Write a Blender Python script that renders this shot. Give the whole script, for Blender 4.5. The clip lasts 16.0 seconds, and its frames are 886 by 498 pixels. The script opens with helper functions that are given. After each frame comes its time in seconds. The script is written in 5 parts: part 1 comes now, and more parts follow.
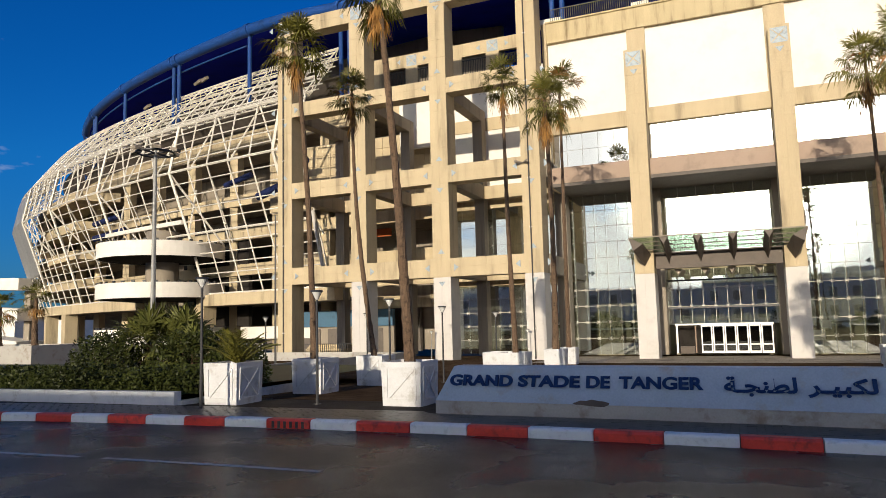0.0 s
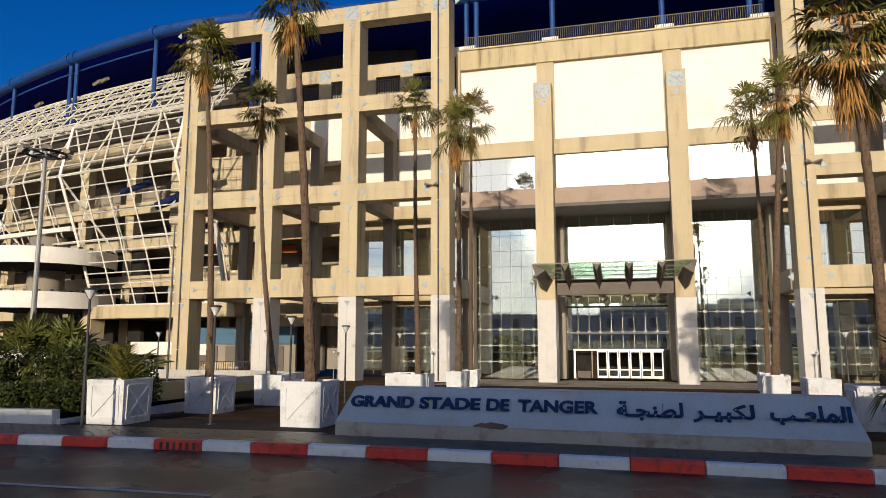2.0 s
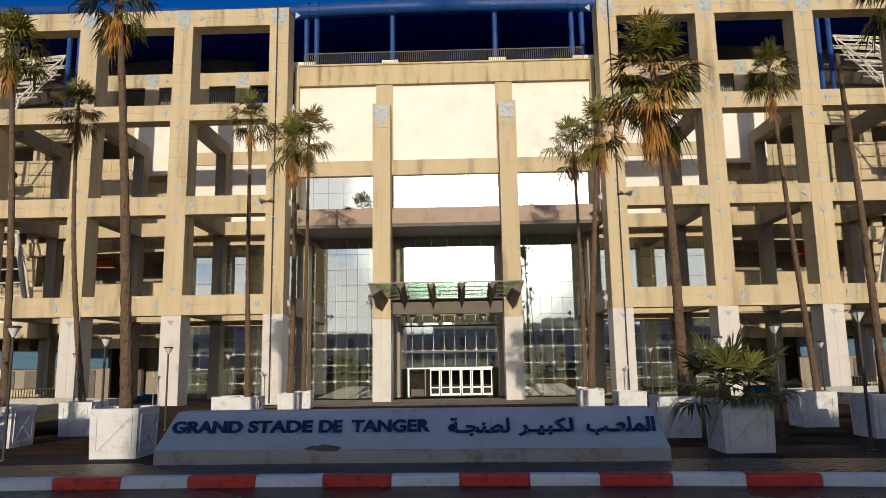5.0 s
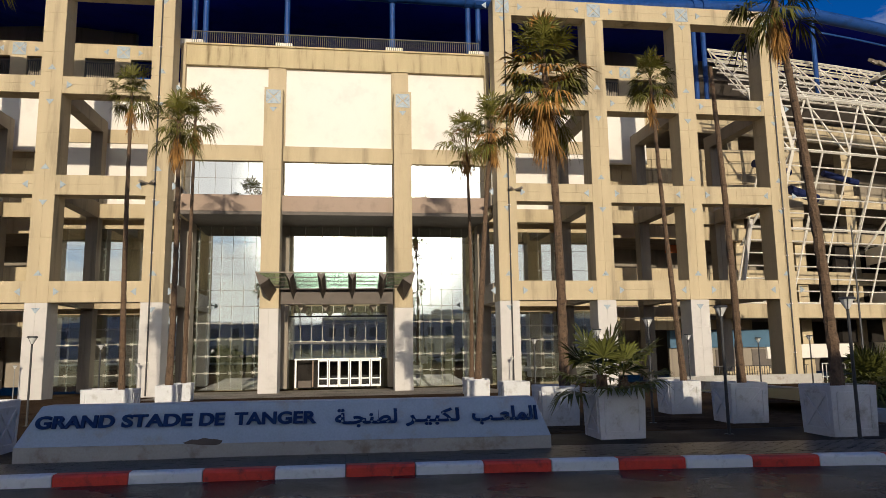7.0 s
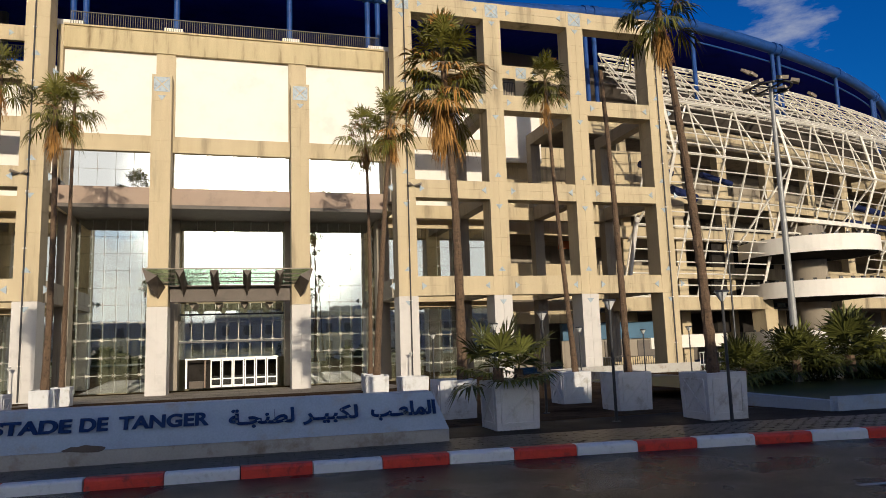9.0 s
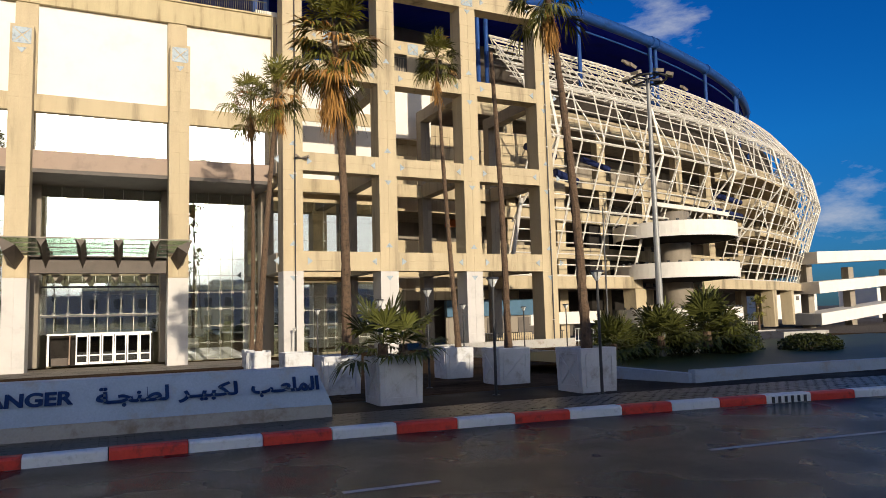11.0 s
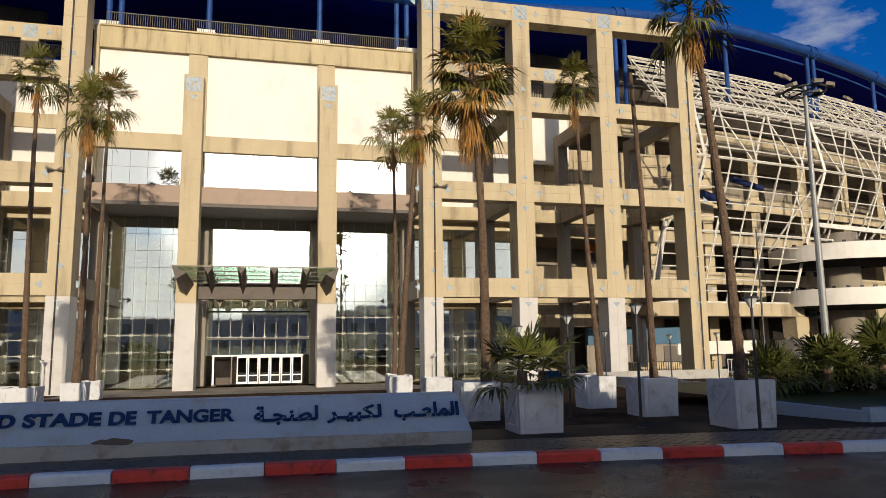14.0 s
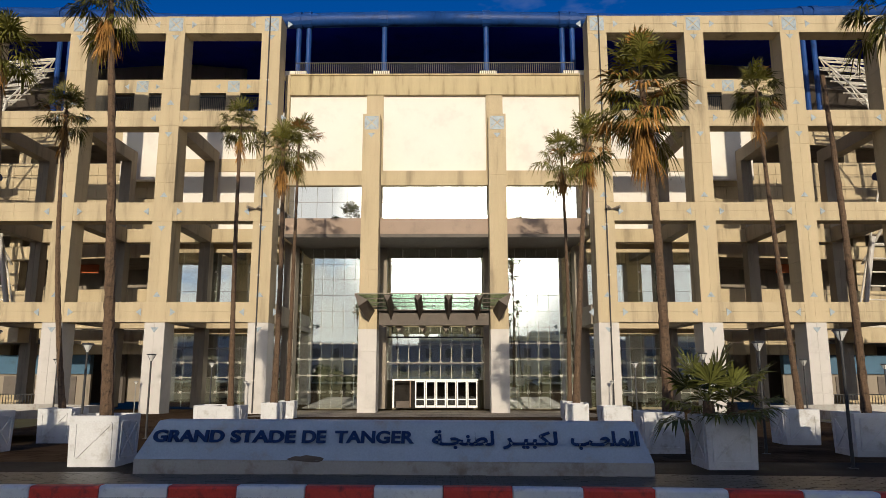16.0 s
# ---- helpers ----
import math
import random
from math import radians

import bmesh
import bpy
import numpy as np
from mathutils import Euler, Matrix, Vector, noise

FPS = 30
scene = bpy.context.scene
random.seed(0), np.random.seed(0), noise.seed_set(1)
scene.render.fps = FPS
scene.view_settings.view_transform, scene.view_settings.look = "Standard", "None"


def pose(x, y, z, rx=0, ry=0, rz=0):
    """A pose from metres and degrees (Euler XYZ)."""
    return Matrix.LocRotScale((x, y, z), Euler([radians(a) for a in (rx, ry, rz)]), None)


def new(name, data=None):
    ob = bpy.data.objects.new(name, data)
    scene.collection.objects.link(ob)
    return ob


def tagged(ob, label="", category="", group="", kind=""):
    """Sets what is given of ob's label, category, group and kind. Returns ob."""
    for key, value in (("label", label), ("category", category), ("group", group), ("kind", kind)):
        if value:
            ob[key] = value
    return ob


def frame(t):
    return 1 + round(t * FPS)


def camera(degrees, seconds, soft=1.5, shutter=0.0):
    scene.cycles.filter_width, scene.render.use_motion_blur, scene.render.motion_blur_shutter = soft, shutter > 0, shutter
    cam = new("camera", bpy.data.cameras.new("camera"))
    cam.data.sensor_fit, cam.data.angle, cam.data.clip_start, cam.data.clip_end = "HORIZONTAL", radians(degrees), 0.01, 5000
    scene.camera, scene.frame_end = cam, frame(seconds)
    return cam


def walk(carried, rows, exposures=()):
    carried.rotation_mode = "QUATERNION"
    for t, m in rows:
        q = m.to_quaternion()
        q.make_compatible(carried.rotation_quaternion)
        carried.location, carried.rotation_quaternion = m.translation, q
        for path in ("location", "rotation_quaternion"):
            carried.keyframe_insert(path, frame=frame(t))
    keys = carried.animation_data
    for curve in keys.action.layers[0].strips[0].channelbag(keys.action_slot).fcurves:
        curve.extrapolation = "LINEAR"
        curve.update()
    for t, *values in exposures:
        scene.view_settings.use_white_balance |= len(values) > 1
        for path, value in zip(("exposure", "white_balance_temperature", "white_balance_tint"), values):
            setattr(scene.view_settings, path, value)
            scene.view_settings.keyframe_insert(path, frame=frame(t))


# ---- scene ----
cam = camera(65.25, 16.0, soft=0.8)
EYE = (0.90, -47.70, 1.70)
# seconds, yaw, pitch, roll: the camera stands on the far pavement and pans
ROWS = [
    (0.00, 22.68, 5.94, -1.45),
    (0.50, 21.14, 5.94, -1.25),
    (1.00, 19.16, 6.47, -0.83),
    (1.50, 17.34, 6.67, -0.69),
    (2.00, 14.94, 7.54, -0.05),
    (2.50, 12.46, 7.62, -0.13),
    (3.00, 9.86, 8.33, 0.15),
    (3.50, 7.99, 9.21, 0.33),
    (4.00, 6.16, 9.22, 0.41),
    (4.50, 3.72, 9.27, 0.14),
    (4.70, 2.69, 9.16, -0.38),
    (6.80, -6.48, 8.51, -0.64),
    (7.00, -7.70, 8.15, -0.81),
    (7.50, -9.75, 8.66, -0.94),
    (8.00, -12.06, 8.21, -1.56),
    (8.50, -14.22, 8.18, -1.63),
    (9.00, -16.10, 7.61, -1.87),
    (9.50, -17.80, 6.38, -1.50),
    (10.00, -21.19, 5.08, -1.56),
    (10.20, -22.24, 5.09, -1.61),
    (11.25, -25.70, 5.40, -1.50),
    (12.30, -23.60, 5.67, -1.46),
    (12.50, -22.64, 5.84, -1.46),
    (13.00, -19.95, 6.72, -1.23),
    (13.50, -16.84, 7.12, -1.00),
    (14.00, -13.97, 7.77, -0.73),
    (14.50, -9.02, 8.27, -0.73),
    (15.00, -5.13, 8.34, -0.11),
    (15.50, -1.65, 10.01, -0.16),
    (16.00, 0.28, 9.96, 0.02),
]
walk(cam, [(t, pose(*EYE, 0, 0, yaw) @ pose(0, 0, 0, 90 + pitch) @ pose(0, 0, 0, 0, 0, roll)) for t, yaw, pitch, roll in ROWS],
     exposures=((0.0, 0.05), (1.5, 0.0), (3.5, -0.27), (4.5, -0.30), (7.0, -0.28), (8.5, -0.23), (10.0, -0.03), (11.25, 0.05), (12.5, 0.03), (13.0, -0.02), (14.5, -0.25), (16.0, -0.31)))

# ---- world, sun, exposure ----
SUN_EL, SUN_AZ = 12.0, -1.5          # degrees; the sun stands behind the camera
world = bpy.data.worlds.new("sky")
scene.world = world
world.use_nodes = True
wn = world.node_tree
bgn = wn.nodes["Background"]
sky = wn.nodes.new("ShaderNodeTexSky")
sky.sky_type, sky.sun_disc = "NISHITA", False
sky.sun_elevation, sky.sun_rotation = radians(SUN_EL), radians(180 - SUN_AZ)
sky.air_density, sky.dust_density, sky.ozone_density = 1.0, 0.3, 3.0
bgn.inputs["Strength"].default_value = 0.031
# a clear, deep blue sky with a few fair-weather clouds
deep = wn.nodes.new("ShaderNodeHueSaturation")
deep.inputs["Saturation"].default_value, deep.inputs["Value"].default_value = 1.35, 0.95
wn.links.new(sky.outputs[0], deep.inputs["Color"])
wtc = wn.nodes.new("ShaderNodeTexCoord")
wmap = wn.nodes.new("ShaderNodeMapping")
wmap.inputs["Scale"].default_value = (1.0, 1.0, 2.6)
wmap.inputs["Location"].default_value = (0.35, 0.1, 0.0)
wn.links.new(wtc.outputs["Generated"], wmap.inputs["Vector"])
wnz = wn.nodes.new("ShaderNodeTexNoise")
wnz.inputs["Scale"].default_value, wnz.inputs["Detail"].default_value, wnz.inputs["Roughness"].default_value = 2.1, 7, 0.55
wn.links.new(wmap.outputs[0], wnz.inputs["Vector"])
# the cloud bank stands in the half of the sky behind the camera; the rest is nearly clear
wsep = wn.nodes.new("ShaderNodeSeparateXYZ")
wn.links.new(wtc.outputs["Generated"], wsep.inputs[0])
wbank = wn.nodes.new("ShaderNodeMapRange")
wbank.inputs["From Min"].default_value, wbank.inputs["From Max"].default_value = 0.6, -0.8
wbank.inputs["To Min"].default_value, wbank.inputs["To Max"].default_value = -0.15, 0.12
wn.links.new(wsep.outputs[1], wbank.inputs["Value"])
wadd = wn.nodes.new("ShaderNodeMath")
wn.links.new(wnz.outputs["Fac"], wadd.inputs[0])
wn.links.new(wbank.outputs[0], wadd.inputs[1])
wcl = wn.nodes.new("ShaderNodeMapRange")
wcl.inputs["From Min"].default_value, wcl.inputs["From Max"].default_value = 0.46, 0.60
wn.links.new(wadd.outputs[0], wcl.inputs["Value"])
wmix = wn.nodes.new("ShaderNodeMixRGB")
wmix.inputs["Color2"].default_value = (33.0, 32.2, 29.8, 1)
# the bank lies low over the horizon
wlow = wn.nodes.new("ShaderNodeMapRange")
wlow.inputs["From Min"].default_value, wlow.inputs["From Max"].default_value = 0.34, 0.52
wlow.inputs["To Min"].default_value, wlow.inputs["To Max"].default_value = 1.0, 0.0
wn.links.new(wsep.outputs[2], wlow.inputs["Value"])
wmul = wn.nodes.new("ShaderNodeMath")
wmul.operation = "MULTIPLY"
wn.links.new(wcl.outputs[0], wmul.inputs[0])
wn.links.new(wlow.outputs[0], wmul.inputs[1])
wn.links.new(wmul.outputs[0], wmix.inputs["Fac"])
wtint = wn.nodes.new("ShaderNodeMixRGB")
wtint.blend_type = "MULTIPLY"
wtint.inputs["Fac"].default_value = 1.0
wtint.inputs["Color2"].default_value = (0.45, 2.0, 3.5, 1)
# bluer and calmer towards the horizon
whor = wn.nodes.new("ShaderNodeMapRange")
whor.inputs["From Min"].default_value, whor.inputs["From Max"].default_value = 0.0, 0.22
wn.links.new(wsep.outputs[2], whor.inputs["Value"])
wtone = wn.nodes.new("ShaderNodeMixRGB")
wtone.inputs["Color1"].default_value, wtone.inputs["Color2"].default_value = (0.36, 0.95, 2.6, 1), (0.42, 2.25, 3.9, 1)
wn.links.new(whor.outputs[0], wtone.inputs["Fac"])
wn.links.new(wtone.outputs[0], wtint.inputs["Color2"])
wn.links.new(deep.outputs[0], wtint.inputs["Color1"])
wn.links.new(wtint.outputs[0], wmix.inputs["Color1"])
# two small fair-weather clouds over the right end of the bowl
puff = wn.nodes.new("ShaderNodeTexNoise")
puff.inputs["Scale"].default_value, puff.inputs["Detail"].default_value, puff.inputs["Roughness"].default_value = 13.0, 6, 0.6
wn.links.new(wmap.outputs[0], puff.inputs["Vector"])
last = wmix
for way, wide in (((0.640, 0.661, 0.393), 0.0075), ((0.821, 0.558, 0.120), 0.006)):
    near = wn.nodes.new("ShaderNodeVectorMath")
    near.operation = "DISTANCE"
    near.inputs[1].default_value = way
    wn.links.new(wtc.outputs["Generated"], near.inputs[0])
    soft_edge = wn.nodes.new("ShaderNodeMapRange")
    soft_edge.inputs["From Min"].default_value, soft_edge.inputs["From Max"].default_value = 0.0, wide * 18
    soft_edge.inputs["To Min"].default_value, soft_edge.inputs["To Max"].default_value = 0.22, -0.30
    wn.links.new(near.outputs["Value"], soft_edge.inputs["Value"])
    total = wn.nodes.new("ShaderNodeMath")
    wn.links.new(puff.outputs["Fac"], total.inputs[0])
    wn.links.new(soft_edge.outputs[0], total.inputs[1])
    amount = wn.nodes.new("ShaderNodeMapRange")
    amount.inputs["From Min"].default_value, amount.inputs["From Max"].default_value = 0.50, 0.80
    amount.inputs["To Max"].default_value = 0.6
    wn.links.new(total.outputs[0], amount.inputs["Value"])
    cloud = wn.nodes.new("ShaderNodeMixRGB")
    cloud.inputs["Color2"].default_value = (18.0, 18.5, 20.0, 1)
    wn.links.new(amount.outputs[0], cloud.inputs["Fac"])
    wn.links.new(last.outputs[0], cloud.inputs["Color1"])
    last = cloud
# the white glare of the low sun in the thin cloud round it
glare_way = wn.nodes.new("ShaderNodeVectorMath")
glare_way.operation = "DISTANCE"
glare_way.inputs[1].default_value = (-math.sin(radians(SUN_AZ)) * math.cos(radians(SUN_EL)), -math.cos(radians(SUN_AZ)) * math.cos(radians(SUN_EL)), math.sin(radians(SUN_EL)))
wn.links.new(wtc.outputs["Generated"], glare_way.inputs[0])
for reach, tone in ((0.21, (560.0, 525.0, 450.0, 1)), (0.055, (1500.0, 1400.0, 1200.0, 1))):
    glare_fall = wn.nodes.new("ShaderNodeMapRange")
    glare_fall.interpolation_type = "SMOOTHERSTEP"
    glare_fall.inputs["From Max"].default_value = reach
    glare_fall.inputs["To Min"].default_value, glare_fall.inputs["To Max"].default_value = 1.0, 0.0
    wn.links.new(glare_way.outputs["Value"], glare_fall.inputs["Value"])
    glare = wn.nodes.new("ShaderNodeMixRGB")
    glare.blend_type = "ADD"
    glare.inputs["Color2"].default_value = tone
    wn.links.new(glare_fall.outputs[0], glare.inputs["Fac"])
    wn.links.new(last.outputs[0], glare.inputs["Color1"])
    last = glare
wn.links.new(last.outputs[0], bgn.inputs["Color"])
sun_data = bpy.data.lights.new("sun", "SUN")
sun_data.energy, sun_data.angle, sun_data.color = 4.55, radians(0.55), (1.0, 0.87, 0.68)
sun = new("sun", sun_data)
_az, _el = radians(SUN_AZ), radians(SUN_EL)
sun_way = Vector((math.sin(_az) * math.cos(_el), math.cos(_az) * math.cos(_el), -math.sin(_el)))
sun.matrix_world = Matrix.Translation((0, -60, 60)) @ sun_way.to_track_quat("-Z", "Y").to_matrix().to_4x4()


# ---- materials ----
def mat(name, col, rough=0.7, metal=0.0, var=0.12, scale=1.5, bump=0.15, fine=30.0, stain=None, spec=0.5, streak=False, island=0.0):
    """Paint, stone or metal with variation at two scales and a fine relief."""
    m = bpy.data.materials.new(name)
    m.use_nodes = True
    n, l = m.node_tree.nodes, m.node_tree.links
    b = n["Principled BSDF"]
    mp = n.new("ShaderNodeMapping")
    geo = n.new("ShaderNodeNewGeometry")
    l.new(geo.outputs["Position"], mp.inputs["Vector"])
    if streak:
        mp.inputs["Scale"].default_value = (1.0, 1.0, 0.12)
    n1 = n.new("ShaderNodeTexNoise")
    n1.inputs["Scale"].default_value, n1.inputs["Detail"].default_value, n1.inputs["Roughness"].default_value = scale, 6, 0.65
    n2 = n.new("ShaderNodeTexNoise")
    n2.inputs["Scale"].default_value, n2.inputs["Detail"].default_value = fine, 3
    l.new(mp.outputs[0], n1.inputs["Vector"])
    l.new(geo.outputs["Position"], n2.inputs["Vector"])
    ramp = n.new("ShaderNodeValToRGB")
    ramp.color_ramp.elements[0].position, ramp.color_ramp.elements[1].position = 0.3, 0.7
    s = stain or tuple(c * (1 - 2.2 * var) for c in col)
    ramp.color_ramp.elements[0].color = (*s, 1)
    ramp.color_ramp.elements[1].color = (*[min(1, c * (1 + var * 0.6)) for c in col], 1)
    mid = ramp.color_ramp.elements.new(0.46)
    mid.color = (*col, 1)
    l.new(n1.outputs["Fac"], ramp.inputs["Fac"])
    mix = n.new("ShaderNodeMixRGB")
    mix.blend_type = "MULTIPLY"
    mix.inputs["Fac"].default_value = 0.6 * var * 3
    l.new(ramp.outputs[0], mix.inputs["Color1"])
    l.new(n2.outputs["Fac"], mix.inputs["Color2"])
    out = mix.outputs[0]
    if island:
        oi = n.new("ShaderNodeObjectInfo")
        add = n.new("ShaderNodeMath")
        add.operation = "ADD"
        l.new(oi.outputs["Random"], add.inputs[0])
        l.new(geo.outputs["Random Per Island"], add.inputs[1])
        mr = n.new("ShaderNodeMapRange")
        mr.inputs["From Max"].default_value = 2.0
        mr.inputs["To Min"].default_value, mr.inputs["To Max"].default_value = 1 - island, 1 + island
        l.new(add.outputs[0], mr.inputs["Value"])
        hs = n.new("ShaderNodeHueSaturation")
        l.new(mr.outputs[0], hs.inputs["Value"])
        l.new(out, hs.inputs["Color"])
        out = hs.outputs[0]
    l.new(out, b.inputs["Base Color"])
    b.inputs["Roughness"].default_value, b.inputs["Metallic"].default_value = rough, metal
    b.inputs["Specular IOR Level"].default_value = spec
    if bump:
        bp = n.new("ShaderNodeBump")
        bp.inputs["Strength"].default_value, bp.inputs["Distance"].default_value = bump, 0.02
        l.new(n2.outputs["Fac"], bp.inputs["Height"])
        l.new(bp.outputs[0], b.inputs["Normal"])
    return m


M_CREAM = mat("cream_concrete", (0.550, 0.446, 0.282), 0.85, var=0.24, scale=0.7, streak=True, bump=0.25)
M_ATTIC = mat("weathered_attic_concrete", (0.55, 0.45, 0.265), 0.85, var=0.25, scale=1.6, streak=True, bump=0.25, stain=(0.24, 0.18, 0.09))
M_PALE = mat("pale_cladding", (0.52, 0.49, 0.455), 0.6, var=0.07, scale=0.9, bump=0.1)
# the cream concrete darkened to its look in shade; small grey fittings share it
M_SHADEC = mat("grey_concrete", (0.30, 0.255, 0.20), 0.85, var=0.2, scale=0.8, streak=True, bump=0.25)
M_WHITE = mat("white_render", (0.75, 0.71, 0.645), 0.8, var=0.05, scale=0.5, bump=0.12)
M_BROWN = mat("brown_fascia", (0.30, 0.21, 0.15), 0.6, var=0.1, scale=0.8)
# dark soffit colour; also painted on as shade under the bowl and in openings
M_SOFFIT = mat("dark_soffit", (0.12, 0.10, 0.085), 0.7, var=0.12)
M_BLUEORN = mat("pale_blue_tile", (0.36, 0.44, 0.50), 0.5, var=0.28, scale=4)
M_BLUE = mat("blue_painted_steel", (0.012, 0.060, 0.235), 0.5, var=0.2, scale=1.2, bump=0.05, spec=0.25)
M_NAVY = mat("navy_roof_sheet", (0.003, 0.010, 0.40), 0.8, var=0.15, scale=0.4, bump=0.05, spec=0.05)
M_STEELW = mat("white_painted_steel", (0.72, 0.68, 0.60), 0.5, var=0.1, scale=2, bump=0.05)
M_DARK = mat("dark_painted_metal", (0.03, 0.03, 0.032), 0.5, var=0.1)
M_GALV = mat("galvanised_steel", (0.27, 0.27, 0.26), 0.5, metal=0.2, var=0.12, scale=2)
M_DOORW = mat("white_door_paint", (0.80, 0.80, 0.78), 0.4, var=0.04)
M_PLANTER = mat("white_planter_paint", (0.62, 0.625, 0.63), 0.7, var=0.12, scale=3, bump=0.25, stain=(0.40, 0.38, 0.35))
M_SIGN = mat("grey_painted_concrete", (0.37, 0.46, 0.565), 0.65, var=0.14, scale=1.6, bump=0.2, stain=(0.36, 0.35, 0.33))
M_LETTER = mat("navy_letters", (0.008, 0.034, 0.125), 0.75, var=0.1, spec=0.15)
M_PLINTH = mat("grey_beige_concrete", (0.42, 0.40, 0.36), 0.75, var=0.14, scale=2.2, bump=0.25, stain=(0.26, 0.21, 0.16))
M_KERBR = mat("red_kerb_paint", (0.80, 0.062, 0.036), 0.5, var=0.15, scale=5, bump=0.3, stain=(0.30, 0.035, 0.028))
M_KERBW = mat("white_kerb_paint", (0.86, 0.86, 0.82), 0.5, var=0.05, scale=9, bump=0.3, stain=(0.66, 0.65, 0.61))
M_TRUNK = mat("palm_bark", (0.150, 0.094, 0.056), 0.95, var=0.32, scale=9, bump=1.0, fine=26)
M_SOIL = mat("soil", (0.06, 0.04, 0.028), 0.95, var=0.2, scale=4, bump=0.6)
M_BARK = mat("bush_bark", (0.10, 0.07, 0.045), 0.95, var=0.2, scale=6)
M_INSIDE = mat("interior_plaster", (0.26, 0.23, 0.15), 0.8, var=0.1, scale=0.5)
M_HEADBEAM = mat("dark_brown_metal", (0.088, 0.064, 0.047), 0.6, var=0.15, scale=1.0)
M_STRUT = mat("dark_navy_paint", (0.010, 0.018, 0.075), 0.6, var=0.15, spec=0.2)
# near-black that stands for deep shade at the ramps and the doorway
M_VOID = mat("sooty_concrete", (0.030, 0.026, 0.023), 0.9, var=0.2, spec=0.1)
M_TEAL = mat("faded_blue_paint", (0.045, 0.125, 0.21), 0.6, var=0.15, scale=1.0)
M_TOWN = mat("town_render", (0.62, 0.58, 0.50), 0.85, var=0.12, scale=0.2)


def leaf_mat(name, col):
    m = mat(name, col, 0.5, var=0.2, scale=1.2, bump=0.0, island=0.45, spec=0.2)
    return m


M_FROND = leaf_mat("palm_green", (0.140, 0.132, 0.024))
M_DRY = leaf_mat("palm_dry", (0.34, 0.17, 0.045))
M_BUSH = leaf_mat("bush_green", (0.042, 0.052, 0.010))
M_FANP = leaf_mat("fan_palm_green", (0.105, 0.112, 0.026))
M_GRASS = leaf_mat("grass_green", (0.030, 0.046, 0.012))


def glass_mat(name, tint, rough=0.02, body=0.35, top=0.95):
    """A coated pane: part mirror, part see-through."""
    m = bpy.data.materials.new(name)
    m.use_nodes = True
    n, l = m.node_tree.nodes, m.node_tree.links
    n.remove(n["Principled BSDF"])
    out = n["Material Output"]
    gl = n.new("ShaderNodeBsdfGlossy")
    gl.inputs["Roughness"].default_value = rough
    gl.inputs["Color"].default_value = (0.95, 0.97, 0.99, 1)
    tr = n.new("ShaderNodeBsdfTransparent")
    tr.inputs["Color"].default_value = (*tint, 1)
    mix = n.new("ShaderNodeMixShader")
    lw = n.new("ShaderNodeLayerWeight")
    lw.inputs["Blend"].default_value = 0.25
    mr = n.new("ShaderNodeMapRange")
    mr.inputs["To Min"].default_value, mr.inputs["To Max"].default_value = body, top
    l.new(lw.outputs["Fresnel"], mr.inputs["Value"])
    l.new(mr.outputs[0], mix.inputs["Fac"])
    l.new(tr.outputs[0], mix.inputs[1])
    l.new(gl.outputs[0], mix.inputs[2])
    # slight waviness of the panes
    nz = n.new("ShaderNodeTexNoise")
    nz.inputs["Scale"].default_value = 0.7
    bp = n.new("ShaderNodeBump")
    bp.inputs["Strength"].default_value, bp.inputs["Distance"].default_value = 0.10, 0.03
    l.new(nz.outputs["Fac"], bp.inputs["Height"])
    l.new(bp.outputs[0], gl.inputs["Normal"])
    l.new(mix.outputs[0], out.inputs["Surface"])
    return m


M_GLASS = glass_mat("coated_glass", (0.88, 0.97, 0.94), body=0.52)
M_MIRRORG = glass_mat("mirror_glass", (0.25, 0.3, 0.3), body=0.85)
M_DOORG = glass_mat("door_glass", (0.30, 0.32, 0.30), body=0.06)
M_CANG = glass_mat("canopy_glass", (0.58, 0.70, 0.62), rough=0.12, body=0.10, top=0.45)


def wet_mat(name, col, wet_lo, wet_hi, scale, grain=60.0, bump=0.35, spec=0.5):
    """Asphalt or paving with wet, glossy patches and drier, rougher ones."""
    m = mat(name, col, 0.5, var=0.22, scale=0.5, bump=bump, fine=grain, spec=spec)
    n, l = m.node_tree.nodes, m.node_tree.links
    b = n["Principled BSDF"]
    geo = n.new("ShaderNodeNewGeometry")
    nz = n.new("ShaderNodeTexNoise")
    nz.inputs["Scale"].default_value, nz.inputs["Detail"].default_value = scale, 5
    l.new(geo.outputs["Position"], nz.inputs["Vector"])
    mr = n.new("ShaderNodeMapRange")
    mr.inputs["From Min"].default_value, mr.inputs["From Max"].default_value = 0.38, 0.62
    mr.inputs["To Min"].default_value, mr.inputs["To Max"].default_value = wet_lo, wet_hi
    l.new(nz.outputs["Fac"], mr.inputs["Value"])
    l.new(mr.outputs[0], b.inputs["Roughness"])
    return m


M_ROAD = wet_mat("wet_asphalt", (0.015, 0.0135, 0.0125), 0.18, 0.40, 0.6, bump=0.8, grain=120.0, spec=0.38)
M_PAVE = wet_mat("dark_block_paving", (0.030, 0.024, 0.019), 0.6, 0.9, 0.5, spec=0.12)
M_PLAZA = wet_mat("plaza_paving", (0.125, 0.084, 0.050), 0.8, 0.95, 0.35, spec=0.0)


